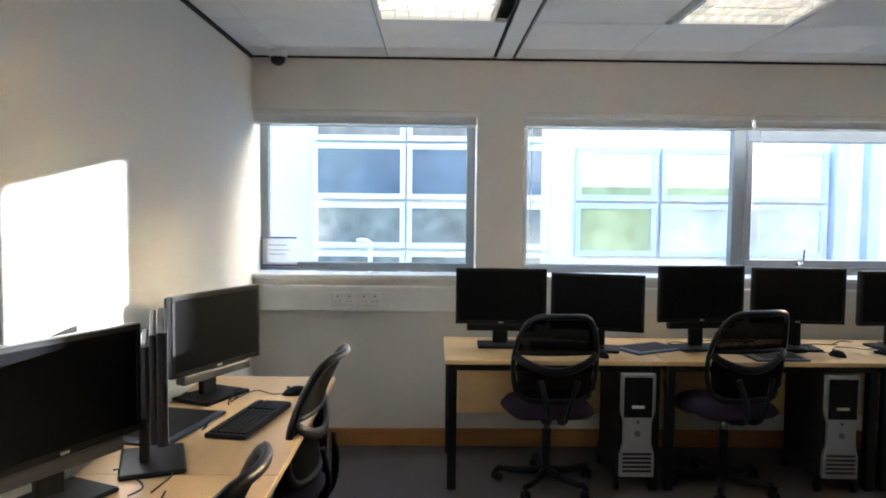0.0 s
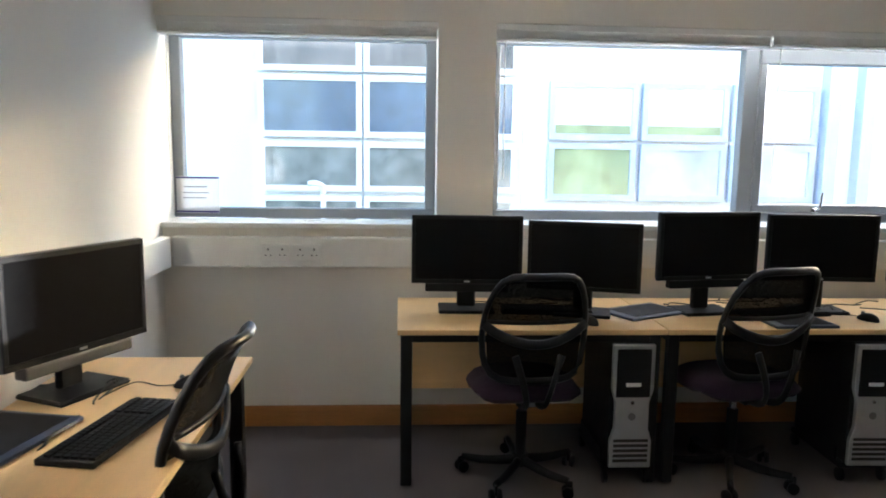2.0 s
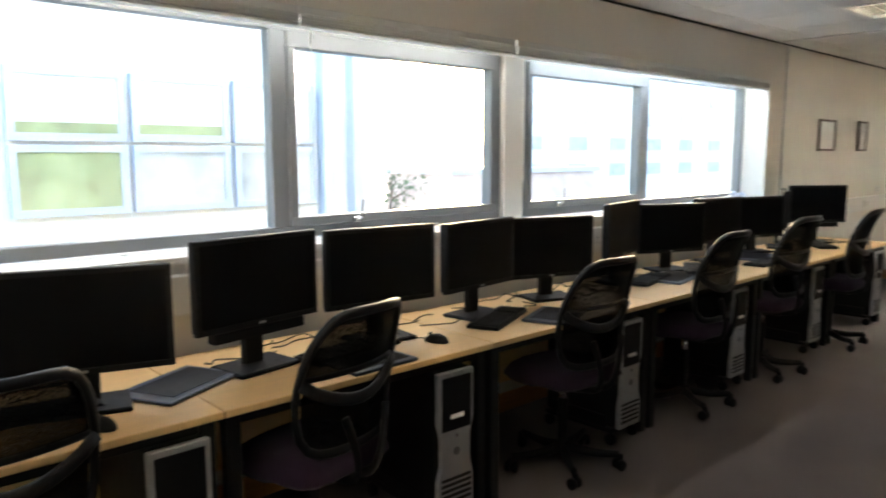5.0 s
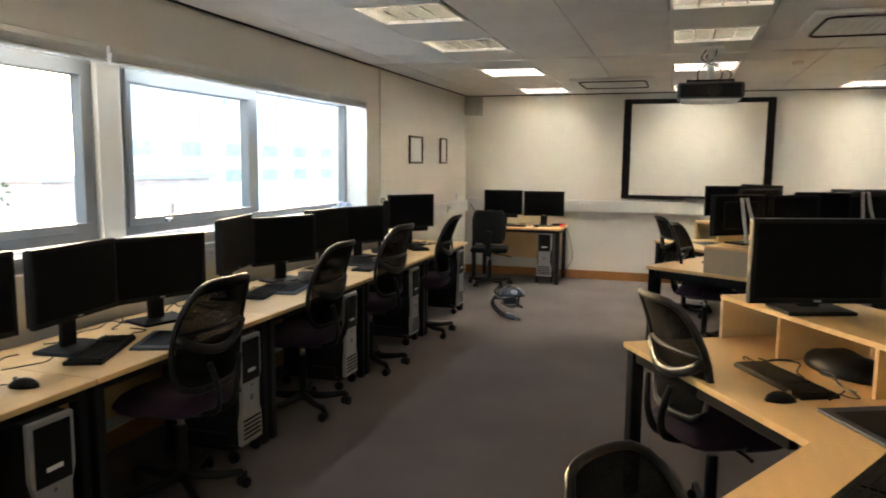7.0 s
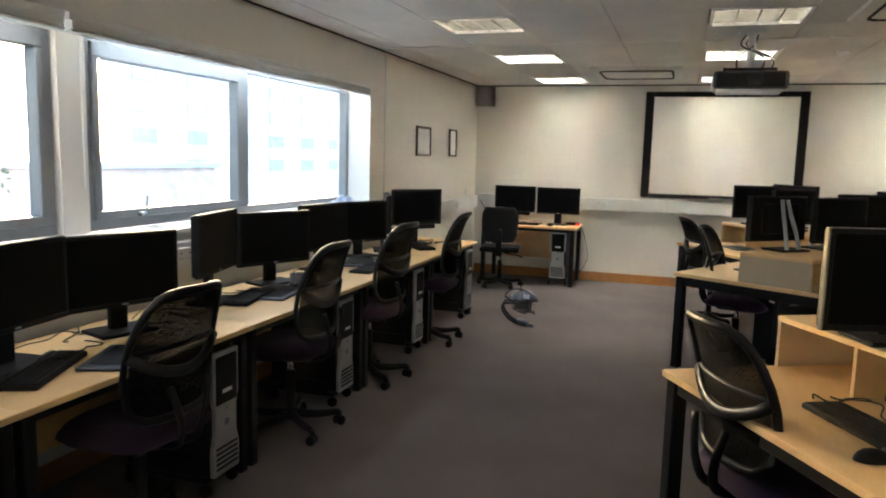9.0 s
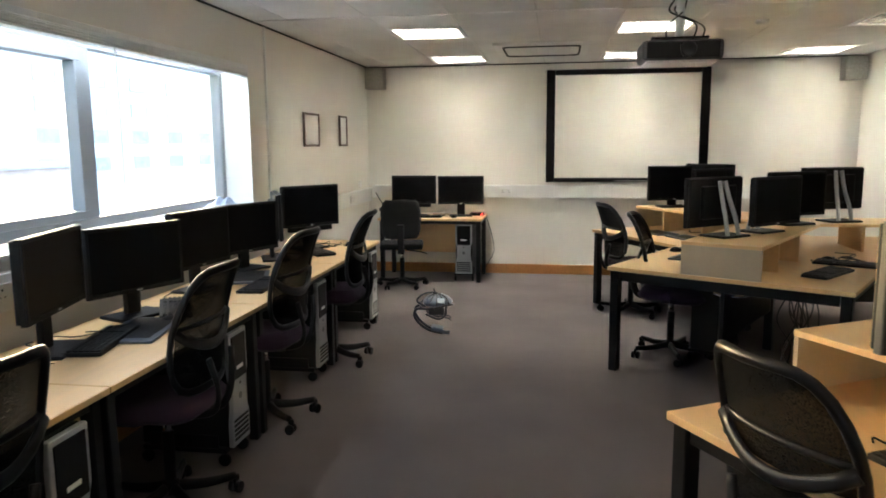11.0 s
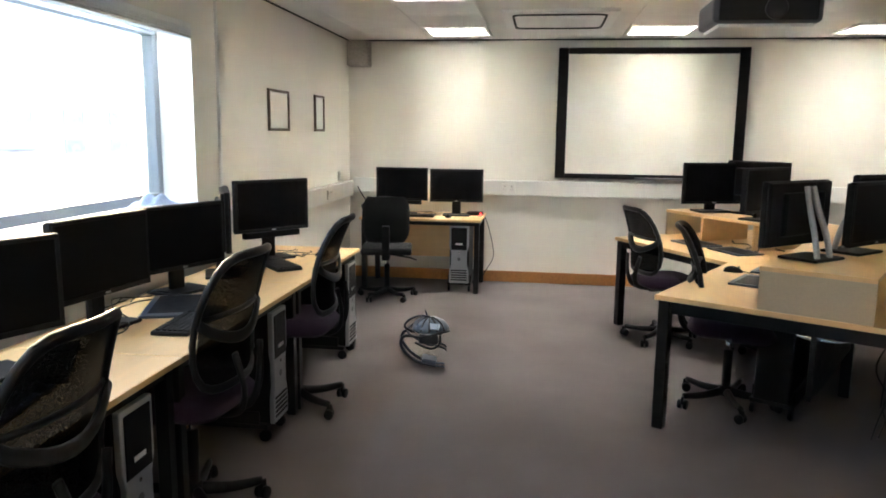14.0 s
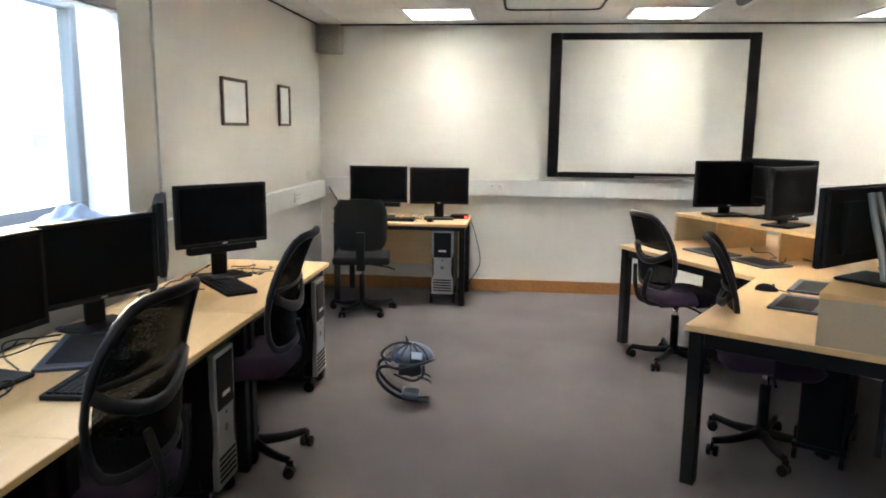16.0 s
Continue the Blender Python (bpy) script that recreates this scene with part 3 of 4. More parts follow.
def star_desk(cx, cy, spans, label):
    """Three desk arms, 120 degrees apart, each open on both sides with a raised shelf down its middle."""
    t = thing("cluster_desk", pose(cx, cy, 0), label, "desk", "star-shaped desk clusters")
    w = 0.745
    shelf = thing("monitor_shelf", pose(cx, cy, 0.73), "pale beech raised monitor shelf along the desk cluster", "shelf", "monitor shelves")
    for ang, ln in spans:
        m = pose(0, 0, 0, 0, 0, ang)

        def arm(hw, end, m=m):
            k = hw / math.tan(radians(60))
            return [(m @ Vector(p)).to_2d()[:] for p in ((0, 0, 0), (k, -hw, 0), (end, -hw, 0), (end, hw, 0), (k, hw, 0))]

        part("desktop", prism(arm(w, ln), 0.703, 0.73, 0.002), BEECH, t)
        for s in (-1, 1):
            b = box(ln - 0.075, ln - 0.015, s * (w - 0.045) - 0.03, s * (w - 0.045) + 0.03, 0, 0.703, 0.004, m)
            part("leg", b, STEEL, t)
            part("long_rail", box(0.55, ln - 0.08, s * (w - 0.045) - 0.02, s * (w - 0.045) + 0.02, 0.65, 0.7025, 0.003, m), STEEL, t)
        part("end_rail", box(ln - 0.065, ln - 0.025, -w + 0.08, w - 0.08, 0.635, 0.7025, 0.003, m), STEEL, t)
        part("leg", box(0.44, 0.5, -0.03, 0.03, 0, 0.703, 0.004, m), STEEL, t)
        part("screen_panel", box(0.5, ln - 0.09, -0.012, 0.012, 0.3, 0.70, 0.002, m), STEEL, t, "dark central panel under the desk")
        part("shelf_top", prism(arm(0.245, ln - 0.004), 0.19, 0.212, 0.002), BEECH, shelf)
        part("end_panel", box(ln - 0.024, ln - 0.006, -0.243, 0.243, 0.001, 0.19, 0.001, m), EDGE, shelf, "pale laminate end panel")
        for dx in (0.42, 0.95):
            part("divider", box(ln - dx - 0.009, ln - dx + 0.009, -0.235, 0.235, 0.001, 0.19, 0.001, m), BEECH, shelf)
    return t


ARMS = [(150, 1.683), (30, 1.683), (270, 1.4)]
star_desk(8.717, 0.863, ARMS, "star-shaped beech cluster desk with black steel legs")
star_desk(3.84, 0.863, ARMS, "star-shaped beech cluster desk with black steel legs")


# ---- chairs ----
def five_star(t, r, z_hub, stem_top):
    base = part("hub", lathe([(0.032, 0.06), (0.04, 0.09), (0.034, z_hub)], 14), BLACK, t, smooth=True)
    part("gas_lift", lathe([(0.026, z_hub), (0.026, stem_top - 0.1), (0.016, stem_top - 0.1), (0.016, stem_top)], 14), BLACK, t, smooth=True)
    part("piston", tube([(0, 0, stem_top - 0.16), (0, 0, stem_top - 0.005)], 0.0175, 12), CHROME, t, "bright chrome piston", smooth=True)
    leg = bmesh.new()
    add_tube(leg, curve([(0.02, 0, z_hub - 0.03), (0.15, 0, z_hub - 0.045), (r, 0, 0.075)], 4), [0.026 - 0.0012 * i for i in range(9)], 8, flat=0.85)
    caster = bmesh.new()
    for s in (-1, 1):
        w = lathe([(0.012, -0.011), (0.025, -0.009), (0.027, 0), (0.025, 0.009), (0.012, 0.011)], 14, pose(0, s * 0.017, 0.027, 90))
        me = bpy.data.meshes.new("w")
        w.to_mesh(me)
        w.free()
        caster.from_mesh(me)
        bpy.data.meshes.remove(me)
    add_box(caster, -0.012, 0.02, -0.006, 0.006, 0.03, 0.075, 0.003)
    lm, cmesh = mesh_of(leg, BLACK, True), mesh_of(caster, BLACK, False)
    for k in range(5):
        lo = part("leg", lm, None, t)
        lo.matrix_basis = pose(0, 0, 0, 0, 0, 72 * k + 18)
        co = part("caster", cmesh, None, lo)
        co.matrix_basis = pose(r, 0, 0, 0, 0, 40)


def back_point(u, v):
    """A point of the backrest: u across, v up, both 0..1; the sitter faces +y."""
    s = u * 2 - 1
    wid = 0.205 + 0.022 * math.sin(math.pi * min(1, v * 1.1)) - 0.035 * v ** 4
    x = s * wid
    z = 0.53 + v * 0.47
    y = -0.215 - 0.11 * v ** 1.6 + 0.045 * s * s + 0.03 * math.sin(math.pi * v)
    return Vector((x, y, z))


def mesh_chair(m, label, group, gap=0.165):
    """gap: how deep the open arch under the upper net dips."""
    t = thing("office_chair", m, label, "chair", group)
    five_star(t, 0.275, 0.115, 0.42)

    def seat(u, v):
        a, r = u * 2 * math.pi, v
        q = 0.245 * (abs(math.cos(a)) ** 4 + abs(math.sin(a)) ** 4) ** -0.25
        return Vector((r * q * math.cos(a), r * q * math.sin(a) * 0.98 + 0.01, 0.505 - 0.018 * r ** 2 - 0.05 * max(0, r - 0.82) / 0.18 + (0.014 * r if math.sin(a) < 0 else 0)))

    b = sheet(seat, 28, 8)
    bmesh.ops.remove_doubles(b, verts=b.verts, dist=0.0005)
    bmesh.ops.solidify(b, geom=list(b.faces), thickness=0.035)
    bmesh.ops.recalc_face_normals(b, faces=b.faces)
    part("seat", b, PURPLE, t, "dark purple fabric seat", smooth=True)
    part("seat_pan", box(-0.17, 0.17, -0.17, 0.17, 0.42, 0.448, 0.01), BLACK, t)
    part("mechanism", box(-0.06, 0.06, -0.15, 0.08, 0.385, 0.425, 0.012), STEEL, t)
    part("lever", tube([(0.05, 0.0, 0.405), (0.2, 0.02, 0.40), (0.25, 0.02, 0.395)], 0.007, 8), BLACK, t)
    part("label_tag", box(-0.035, 0.035, -0.158, -0.15, 0.395, 0.415), SILVER, t, "small metal label")
    rim = []
    for u, v in [(i / 8, 1.0) for i in range(9)] + [(1.0, 1 - i / 8) for i in range(1, 9)] + [(1 - i / 8, 0.0) for i in range(1, 9)] + [(0.0, i / 8) for i in range(1, 8)]:
        s, q = u * 2 - 1, v * 2 - 1
        n = (abs(s) ** 6 + abs(q) ** 6) ** (1 / 6)
        rim.append(back_point((s / n * 0.5 + 0.5), (q / n * 0.5 + 0.5)))
    part("back_frame", tube(rim, 0.016, 8, True, flat=0.8), FRAMEG, t, "glossy dark plastic back frame", smooth=True)
    part("back_net", sheet(lambda u, v: back_point(0.03 + 0.94 * u, 0.555 + v * 0.425), 10, 10), NET, t, "black upper net", smooth=True)
    part("back_net", sheet(lambda u, v: back_point(0.04 + 0.92 * u, 0.02 + v * (0.545 - 0.2 * gap - gap * math.sin(math.pi * u) ** 0.8)), 12, 8), NET, t, "black lower net", smooth=True)
    part("cross_bar", tube([back_point(u / 8, 0.55) for u in range(9)], 0.011, 6), FRAMEG, t, smooth=True)
    bar = [back_point(u / 10, 0.53 - 0.175 * math.sin(math.pi * u / 10) ** 0.8) + Vector((0, -0.014 - 0.02 * math.sin(math.pi * u / 10), 0)) for u in range(11)]
    part("lumbar_bar", tube(bar, 0.021, 8, False, flat=0.5), GLOSSG, t, "curved glossy lumbar bar", smooth=True)
    for s in (-1, 1):
        part("spine", tube(curve([(s * 0.03, -0.13, 0.405), (s * 0.04, -0.24, 0.43), (s * 0.06, -0.275, 0.52), (s * 0.10, -0.262, 0.655)], 4), 0.017, 8, flat=0.7), BLACK, t, smooth=True)
    return t


def task_chair(m, label):
    t = thing("office_chair", m, label, "chair", "chairs at the desks")
    five_star(t, 0.27, 0.11, 0.42)

    part("seat", box(-0.235, 0.235, -0.22, 0.23, 0.435, 0.5, 0.03, seg=3), CHARCOAL, t, "dark fabric seat", smooth=True)
    b = sheet(lambda u, v: Vector(((u * 2 - 1) * (0.215 - 0.05 * abs(v * 2 - 1) ** 4), -0.25 - 0.03 * v + 0.05 * (u * 2 - 1) ** 2, 0.56 + 0.42 * v)), 12, 12)
    bmesh.ops.solidify(b, geom=list(b.faces), thickness=0.05)
    bmesh.ops.recalc_face_normals(b, faces=b.faces)
    part("backrest", b, CHARCOAL, t, "upholstered dark backrest", smooth=True)
    part("back_bar", box(-0.035, 0.035, -0.315, -0.27, 0.42, 0.72, 0.008), BLACK, t)
    part("back_arm", box(-0.035, 0.035, -0.3, 0.02, 0.405, 0.432, 0.006), BLACK, t)
    part("lever", tube([(0.05, 0.0, 0.41), (0.22, -0.04, 0.39), (0.28, -0.05, 0.37)], 0.007, 8), BLACK, t)
    return t


ROWC = "chairs along the window desks"
first = mesh_chair(pose(1.80, 4.34, 0, 0, 0, 4), "black net-back office chair with a purple seat", ROWC)
WESTC, STARC = "chairs at the west desks", "chairs at the desk clusters"
closed = mesh_chair(pose(4.20, 4.30, 0, 0, 0, -4) @ Matrix.Diagonal((1, 1, 1.05, 1)), "black net-back office chair with a purple seat", ROWC, 0.03)
for made, x, y, r, lift, g in ((first, 2.79, 4.32, 12, 1.03, ROWC), (closed, 5.43, 4.34, 0, 1.024, ROWC), (closed, 6.44, 4.32, -5, 1.048, ROWC), (closed, 7.61, 4.29, 3, 1.038, ROWC),
                               (first, 0.50, 3.13, 86, 1.0, WESTC), (first, 0.47, 1.92, 88, 1.0, WESTC), (closed, 4.65, 1.946, 208, 0.987, STARC), (first, 3.0, 2.02, 152, 0.885, STARC),
                               (first, 8.04, 1.855, 166, 1.045, STARC), (first, 9.38, 2.01, 200, 1.02, STARC)):
    tagged(copy_thing(made, pose(x, y, 0, 0, 0, r) @ Matrix.Diagonal((1, 1, lift, 1))), group=g)
task_chair(pose(10.40, 4.38, 0, 0, 0, -80), "dark upholstered task chair at the corner desk")


# ---- computers ----
def monitor(m, bezel, label, soundbar, stand="plain", z=0.13, group="monitors", led=False):
    """x across, screen faces -y, origin on the surface it stands on."""
    t = thing("monitor", m, label, "monitor", group)
    w, h = 0.265, 0.163
    c = z + h
    body = part("casing", box(-w - 0.002, w + 0.002, -0.0105, 0.012, c - h - 0.002, c + h + 0.002, 0.004, seg=2), bezel, t)
    part("rear_shell", box(-w + 0.004, w - 0.004, 0.011, 0.032, c - h + 0.004, c + h - 0.004, 0.008, seg=2), BLACK, t)
    part("back_cover", box(-0.17, 0.17, 0.028, 0.058, c - 0.11, c + 0.11, 0.014, seg=2), BLACK, t)
    part("bezel", boxes([(-w, w, -0.018, -0.011, c + h - 0.016, c + h), (-w, w, -0.018, -0.011, c - h, c - h + 0.02), (-w, -w + 0.016, -0.018, -0.011, c - h + 0.02, c + h - 0.016), (w - 0.016, w, -0.018, -0.011, c - h + 0.02, c + h - 0.016)], 0.0015), BLACK, t)
    part("screen", box(-w + 0.014, w - 0.014, -0.0145, -0.012, c - h + 0.018, c + h - 0.014), SCREEN, t, "blank dark screen")
    part("badge", box(-0.014, 0.014, -0.0195, -0.018, c - h + 0.006, c - h + 0.014), SILVER, t)
    if soundbar:
        part("soundbar", box(-0.2, 0.2, -0.016, 0.034, c - h - 0.042, c - h - 0.002, 0.008, seg=2), GREYD if bezel is not BLACK else BLACK, t)
    if stand == "plain":
        part("stand_neck", box(-0.045, 0.045, 0.036, 0.066, 0.012, c - 0.02, 0.008), BLACK, t)
        part("stand_base", box(-0.135, 0.135, -0.07, 0.125, 0.0, 0.016, 0.006), BLACK, t)
    else:
        for s in (-1, 1):
            part("stand_arm", tube(curve([(s * 0.055, 0.17, 0.012), (s * 0.05, 0.145, 0.12), (s * 0.035, 0.1, 0.25), (s * 0.025, 0.068, c + 0.14)], 5), 0.018, 10, flat=0.8), SILVER, t, "curved silver stand arm", smooth=True)
        part("stand_base", box(-0.13, 0.13, 0.0, 0.21, 0, 0.014, 0.006), BLACK, t)
    return t


ROWM = "monitors along the windows"


def on_row(x, y, facing, top, bar=False):
    """facing: the compass of the screen's normal, 270 faces the room."""
    return monitor(pose(x, y, 0.73, 0, 0, facing - 270), BLACK, "black widescreen monitor, screen off, on the window desk", bar, z=top - 0.73 - 0.326, group=ROWM)


on_row(1.56, 4.60, 268, 1.195, True)
on_row(2.11, 4.52, 253, 1.175)
on_row(2.73, 4.56, 279, 1.225, True)
on_row(3.31, 4.58, 264, 1.215)
on_row(3.95, 4.63, 277, 1.20)
on_row(4.53, 4.66, 252, 1.18)
on_row(5.27, 4.70, 284, 1.225)
on_row(5.88, 4.72, 248, 1.185)
on_row(6.53, 4.72, 262, 1.20)
on_row(7.22, 4.74, 248, 1.18)
on_row(7.70, 4.72, 296, 1.22)
on_row(8.24, 4.66, 233, 1.242, True)

WM = "monitors on the west desks"
SILB = GREYD
monitor(pose(0.235, 3.44, 0.73, 0, 0, 65), SILB, "grey-edged monitor with a soundbar, screen off", True, z=0.135, group=WM)
monitor(pose(0.295, 2.66, 0.73, 0, 0, 111), BLACK, "black monitor turned aside, screen off", False, z=0.135, group=WM)
monitor(pose(0.145, 2.33, 0.73, 0, 0, 65), SILB, "grey-edged monitor with a soundbar, screen off", True, z=0.138, group=WM)

FM = "monitors on the corner desk"
monitor(pose(11.02, 4.36, 0.73, 0, 0, -92), BLACK, "black widescreen monitor, screen off, on the corner desk", True, z=0.145, group=FM)
monitor(pose(11.0, 3.80, 0.73, 0, 0, -84), BLACK, "black widescreen monitor, screen off, on the corner desk", False, z=0.14, group=FM)

CM = "monitors on the desk clusters"


def on_star(cx, ang, along, across, facing, bezel=BLACK, label="black widescreen monitor, screen off, on a raised shelf", z=0.11, stand="plain", bar=False, size=1.0):
    p = pose(cx, 0.863, 0.942, 0, 0, ang) @ Vector((along, across, 0))
    monitor(pose(p.x, p.y, 0.942, 0, 0, facing - 270) @ Matrix.Diagonal((size, size, size, 1)), bezel, label, bar, stand, z, CM)


MX, NX = 8.717, 3.84
BEHIND = "black monitor seen from behind on curved silver stand arms"
on_star(MX, 30, 1.38, 0.03, 196, z=0.07)
on_star(MX, 30, 0.80, 0.08, 222, z=0.06)
on_star(MX, 30, 1.15, -0.19, 310, z=0.09)
on_star(MX, 150, 1.25, -0.20, 40, z=0.06, stand="arms", label=BEHIND)
on_star(MX, 150, 0.93, 0.12, 222, z=0.06, stand="arms", label="black monitor on curved silver stand arms, screen off")
on_star(MX, 150, 0.30, 0.10, 208, z=0.07)
on_star(MX, 270, 0.30, 0.05, 20, z=0.09, stand="arms", label=BEHIND)
on_star(MX, 270, 0.95, 0.0, 190, z=0.08)
on_star(NX, 30, 1.22, 0.10, 200, GREYD, "large dark monitor with grey edge, screen off", 0.04, size=1.1)
on_star(NX, 30, 0.56, 0.02, 200, GREYD, "large dark monitor with grey edge and soundbar, screen off", 0.075, bar=True)
on_star(NX, 270, 0.6, 0.0, 200)


def tower(m, label, group):
    """x across, front at y = 0 facing -y, on a low wheeled stand."""
    t = thing("computer_tower", m, label, "computer", group)
    w, z0, z1 = 0.095, 0.095, 0.665
    part("casing", box(-w, w, 0.012, 0.47, z0, z1, 0.006), BLACK, t)
    out = [(-w, z1), (w, z1), (w, 0.46), (w - 0.018, 0.40), (w - 0.018, 0.28), (w, 0.22), (w, z0), (-w, z0), (-w, 0.22), (-w + 0.018, 0.28), (-w + 0.018, 0.40), (-w, 0.46)]
    b = prism(out, -0.012, 0.013, 0.003)
    bmesh.ops.transform(b, matrix=pose(0, 0, 0, 90), verts=b.verts)
    part("front_bezel", b, SILVER, t, "silver waisted front bezel")
    part("drive_panel", box(-w + 0.018, w - 0.018, -0.017, -0.011, 0.425, z1 - 0.02, 0.003), BLACK, t)
    part("drive_label", box(-0.034, 0.034, -0.0195, -0.017, 0.475, 0.492), PAPER, t, "small white label")
    part("power_button", lathe([(0.008, 0), (0.008, 0.004)], 12, pose(0, -0.012, 0.40, 90)), CHROME, t)
    part("badge", lathe([(0.017, 0), (0.017, 0.003)], 16, pose(0, -0.012, 0.335, 90)), GREYP, t)
    for i in range(5):
        z = 0.122 + i * 0.0235
        part("vent_slot", box(-w + 0.016, w - 0.016, -0.015, -0.011, z, z + 0.013), SHADOWGAP, t)
    part("stand", boxes([(-w - 0.02, w + 0.02, 0.02, 0.46, 0.07, 0.094), (-w - 0.02, -w - 0.006, 0.06, 0.42, 0.094, 0.16), (w + 0.006, w + 0.02, 0.06, 0.42, 0.094, 0.16)], 0.003), BLACK, t)
    for sx in (-1, 1):
        for y in (0.035, 0.44):
            part("caster", lathe([(0.012, -0.012), (0.03, -0.01), (0.032, 0), (0.03, 0.01), (0.012, 0.012)], 12, pose(sx * (w + 0.005), y, 0.035, 0, 90, 0)), BLACK, t)
    return t


TG = "computers under the desks"
tw = tower(pose(2.275, 4.225, 0, 0, 0, 0), "black computer tower with a silver front on a wheeled stand", TG)
for x, y, r in ((3.385, 4.21, -2), (4.66, 4.23, 0), (5.93, 4.25, 0), (7.22, 4.25, 0), (8.58, 4.24, 0), (10.74, 3.735, -90), (8.28, 1.42, 60), (9.16, 1.42, 120), (4.24, 1.36, 130), (3.35, 1.30, 55)):
    copy_thing(tw, pose(x, y, 0, 0, 0, r))


def keyboard(m, label, group="keyboards", material=BLACK):
    t = thing("keyboard", m, label, "keyboard", group)
    part("body", box(-0.22, 0.22, -0.075, 0.08, 0.0, 0.018, 0.005, seg=2), material, t)
    keys = bmesh.new()
    for r in range(6):
        x, y = -0.208, 0.062 - r * 0.0225 - (0.004 if r else 0)
        while x < 0.204:
            w = 0.0165
            if r == 5 and -0.13 < x < -0.1:
                w = 0.11
            if not (0.078 < x < 0.088 or 0.138 < x < 0.146):
                add_box(keys, x, x + w, y - 0.0175, y, 0.017, 0.0245)
            x += w + 0.0027
    tagged(part("keys", keys, BLACK, t), kind="stuff")
    return t


def mouse(m, wire, label="black computer mouse with a thin cable"):
    t = thing("mouse", m, label, "mouse", "computer mice")
    b = bmesh.new()
    bmesh.ops.create_uvsphere(b, u_segments=16, v_segments=10, radius=1.0)
    for v in b.verts:
        v.co = Vector((v.co.x * 0.032, v.co.y * 0.058, max(0.0, v.co.z) * (0.036 - 0.006 * v.co.y)))
    part("body", b, BLACK, t, smooth=True)
    part("wheel", tube([(-0.004, 0.03, 0.031), (0.004, 0.03, 0.031)], 0.008, 10), GREYP, t)
    if wire:
        part("cable", tube(curve([(0, 0.055, 0.008)] + wire), 0.0022, 6), CABLE, t)
    return t


def tablet(m, w, d, label="dark navy drawing tablet", group="drawing tablets"):
    t = thing("drawing_tablet", m, label, "tablet", group)
    part("body", box(-w / 2, w / 2, -d / 2, d / 2, 0, 0.013, 0.005, seg=2), NAVY, t)
    part("active_area", box(-w / 2 + 0.05, w / 2 - 0.02, -d / 2 + 0.03, d / 2 - 0.03, 0.0125, 0.0142), BLACK, t)


D = 0.7305
tablet(pose(2.42, 4.56, D, 0, 0, 27), 0.36, 0.24)
tablet(pose(3.07, 4.34, D, 0, 0, 2), 0.30, 0.21)
mouse(pose(2.10, 4.34, D, 0, 0, 20), [(0.03, 0.1, 0.004), (0.09, 0.14, 0.004), (0.13, 0.2, 0.004), (0.1, 0.3, 0.004)])
mouse(pose(3.46, 4.40, D, 0, 0, 15), [(0.0, 0.1, 0.003), (-0.08, 0.14, 0.003), (-0.16, 0.18, 0.003), (-0.14, 0.28, 0.004)])
keyboard(pose(1.95, 4.58, D, 0, 0, -6), "black keyboard pushed under a monitor")
keyboard(pose(3.10, 4.52, D, 0, 0, 8), "black keyboard pushed under a monitor")
keyboard(pose(3.95, 4.50, D, 0, 0, 24), "black keyboard on the window desk")
tablet(pose(4.20, 4.36, D, 0, 0, 22), 0.34, 0.23)
keyboard(pose(5.42, 4.60, D, 0, 0, 12), "black keyboard on the window desk")
tablet(pose(5.62, 4.55, D, 0, 0, 10), 0.44, 0.26)
mouse(pose(5.80, 4.50, D, 0, 0, 0), [(0.02, 0.1, 0.004), (0.06, 0.2, 0.004)])
tablet(pose(6.92, 4.62, D, 0, 0, 20), 0.42, 0.26)
keyboard(pose(6.68, 4.42, D, 0, 0, 4), "black keyboard on the window desk")
keyboard(pose(6.05, 4.62, D, 0, 0, 30), "black keyboard on the window desk")
keyboard(pose(8.02, 4.55, D, 0, 0, 42), "black keyboard on the window desk")
mouse(pose(8.42, 4.38, D, 0, 0, 0), [(0.02, 0.1, 0.004), (-0.05, 0.2, 0.004), (0.05, 0.28, 0.004)])
keyboard(pose(0.47, 3.10, D, 0, 0, 80), "black keyboard on the desk against the wall", "keyboards")
mouse(pose(0.56, 3.50, D, 0, 0, 110), [(0.02, 0.1, 0.004), (0.0, 0.17, 0.03), (-0.02, 0.26, 0.004)])
tablet(pose(0.17, 3.02, D, 0, 0, 78), 0.42, 0.27, "dark drawing tablet under a monitor")
keyboard(pose(10.84, 4.22, D, 0, 0, -88), "black keyboard on the corner desk")
mouse(pose(10.83, 3.86, D, 0, 0, -80), [(0.0, 0.1, 0.004), (0.04, 0.2, 0.004)])


def star_at(cx, ang, along, across):
    return pose(cx, 0.863, 0, 0, 0, ang) @ Vector((along, across, 0))


p = star_at(NX, 30, 0.98, 0.42)
keyboard(pose(p.x, p.y, D, 0, 0, 207), "black keyboard on the cluster desk")
p = star_at(NX, 30, 0.78, 0.58)
mouse(pose(p.x, p.y, D, 0, 0, 200), [(-0.03, 0.1, 0.004), (-0.1, 0.14, 0.004)])
p = star_at(NX, 30, 0.45, 0.42)
tablet(pose(p.x, p.y, D, 0, 0, 205), 0.40, 0.26)
p = star_at(NX, 150, 0.62, -0.47)
keyboard(pose(p.x, p.y, D, 0, 0, 150), "black keyboard on the cluster desk")
p = star_at(NX, 30, 1.05, 0.08)
t = thing("laptop_bag", pose(p.x, p.y, D, 0, 0, 30), "dark soft pouch tucked under the raised shelf", "pouch")
b = bmesh.new()
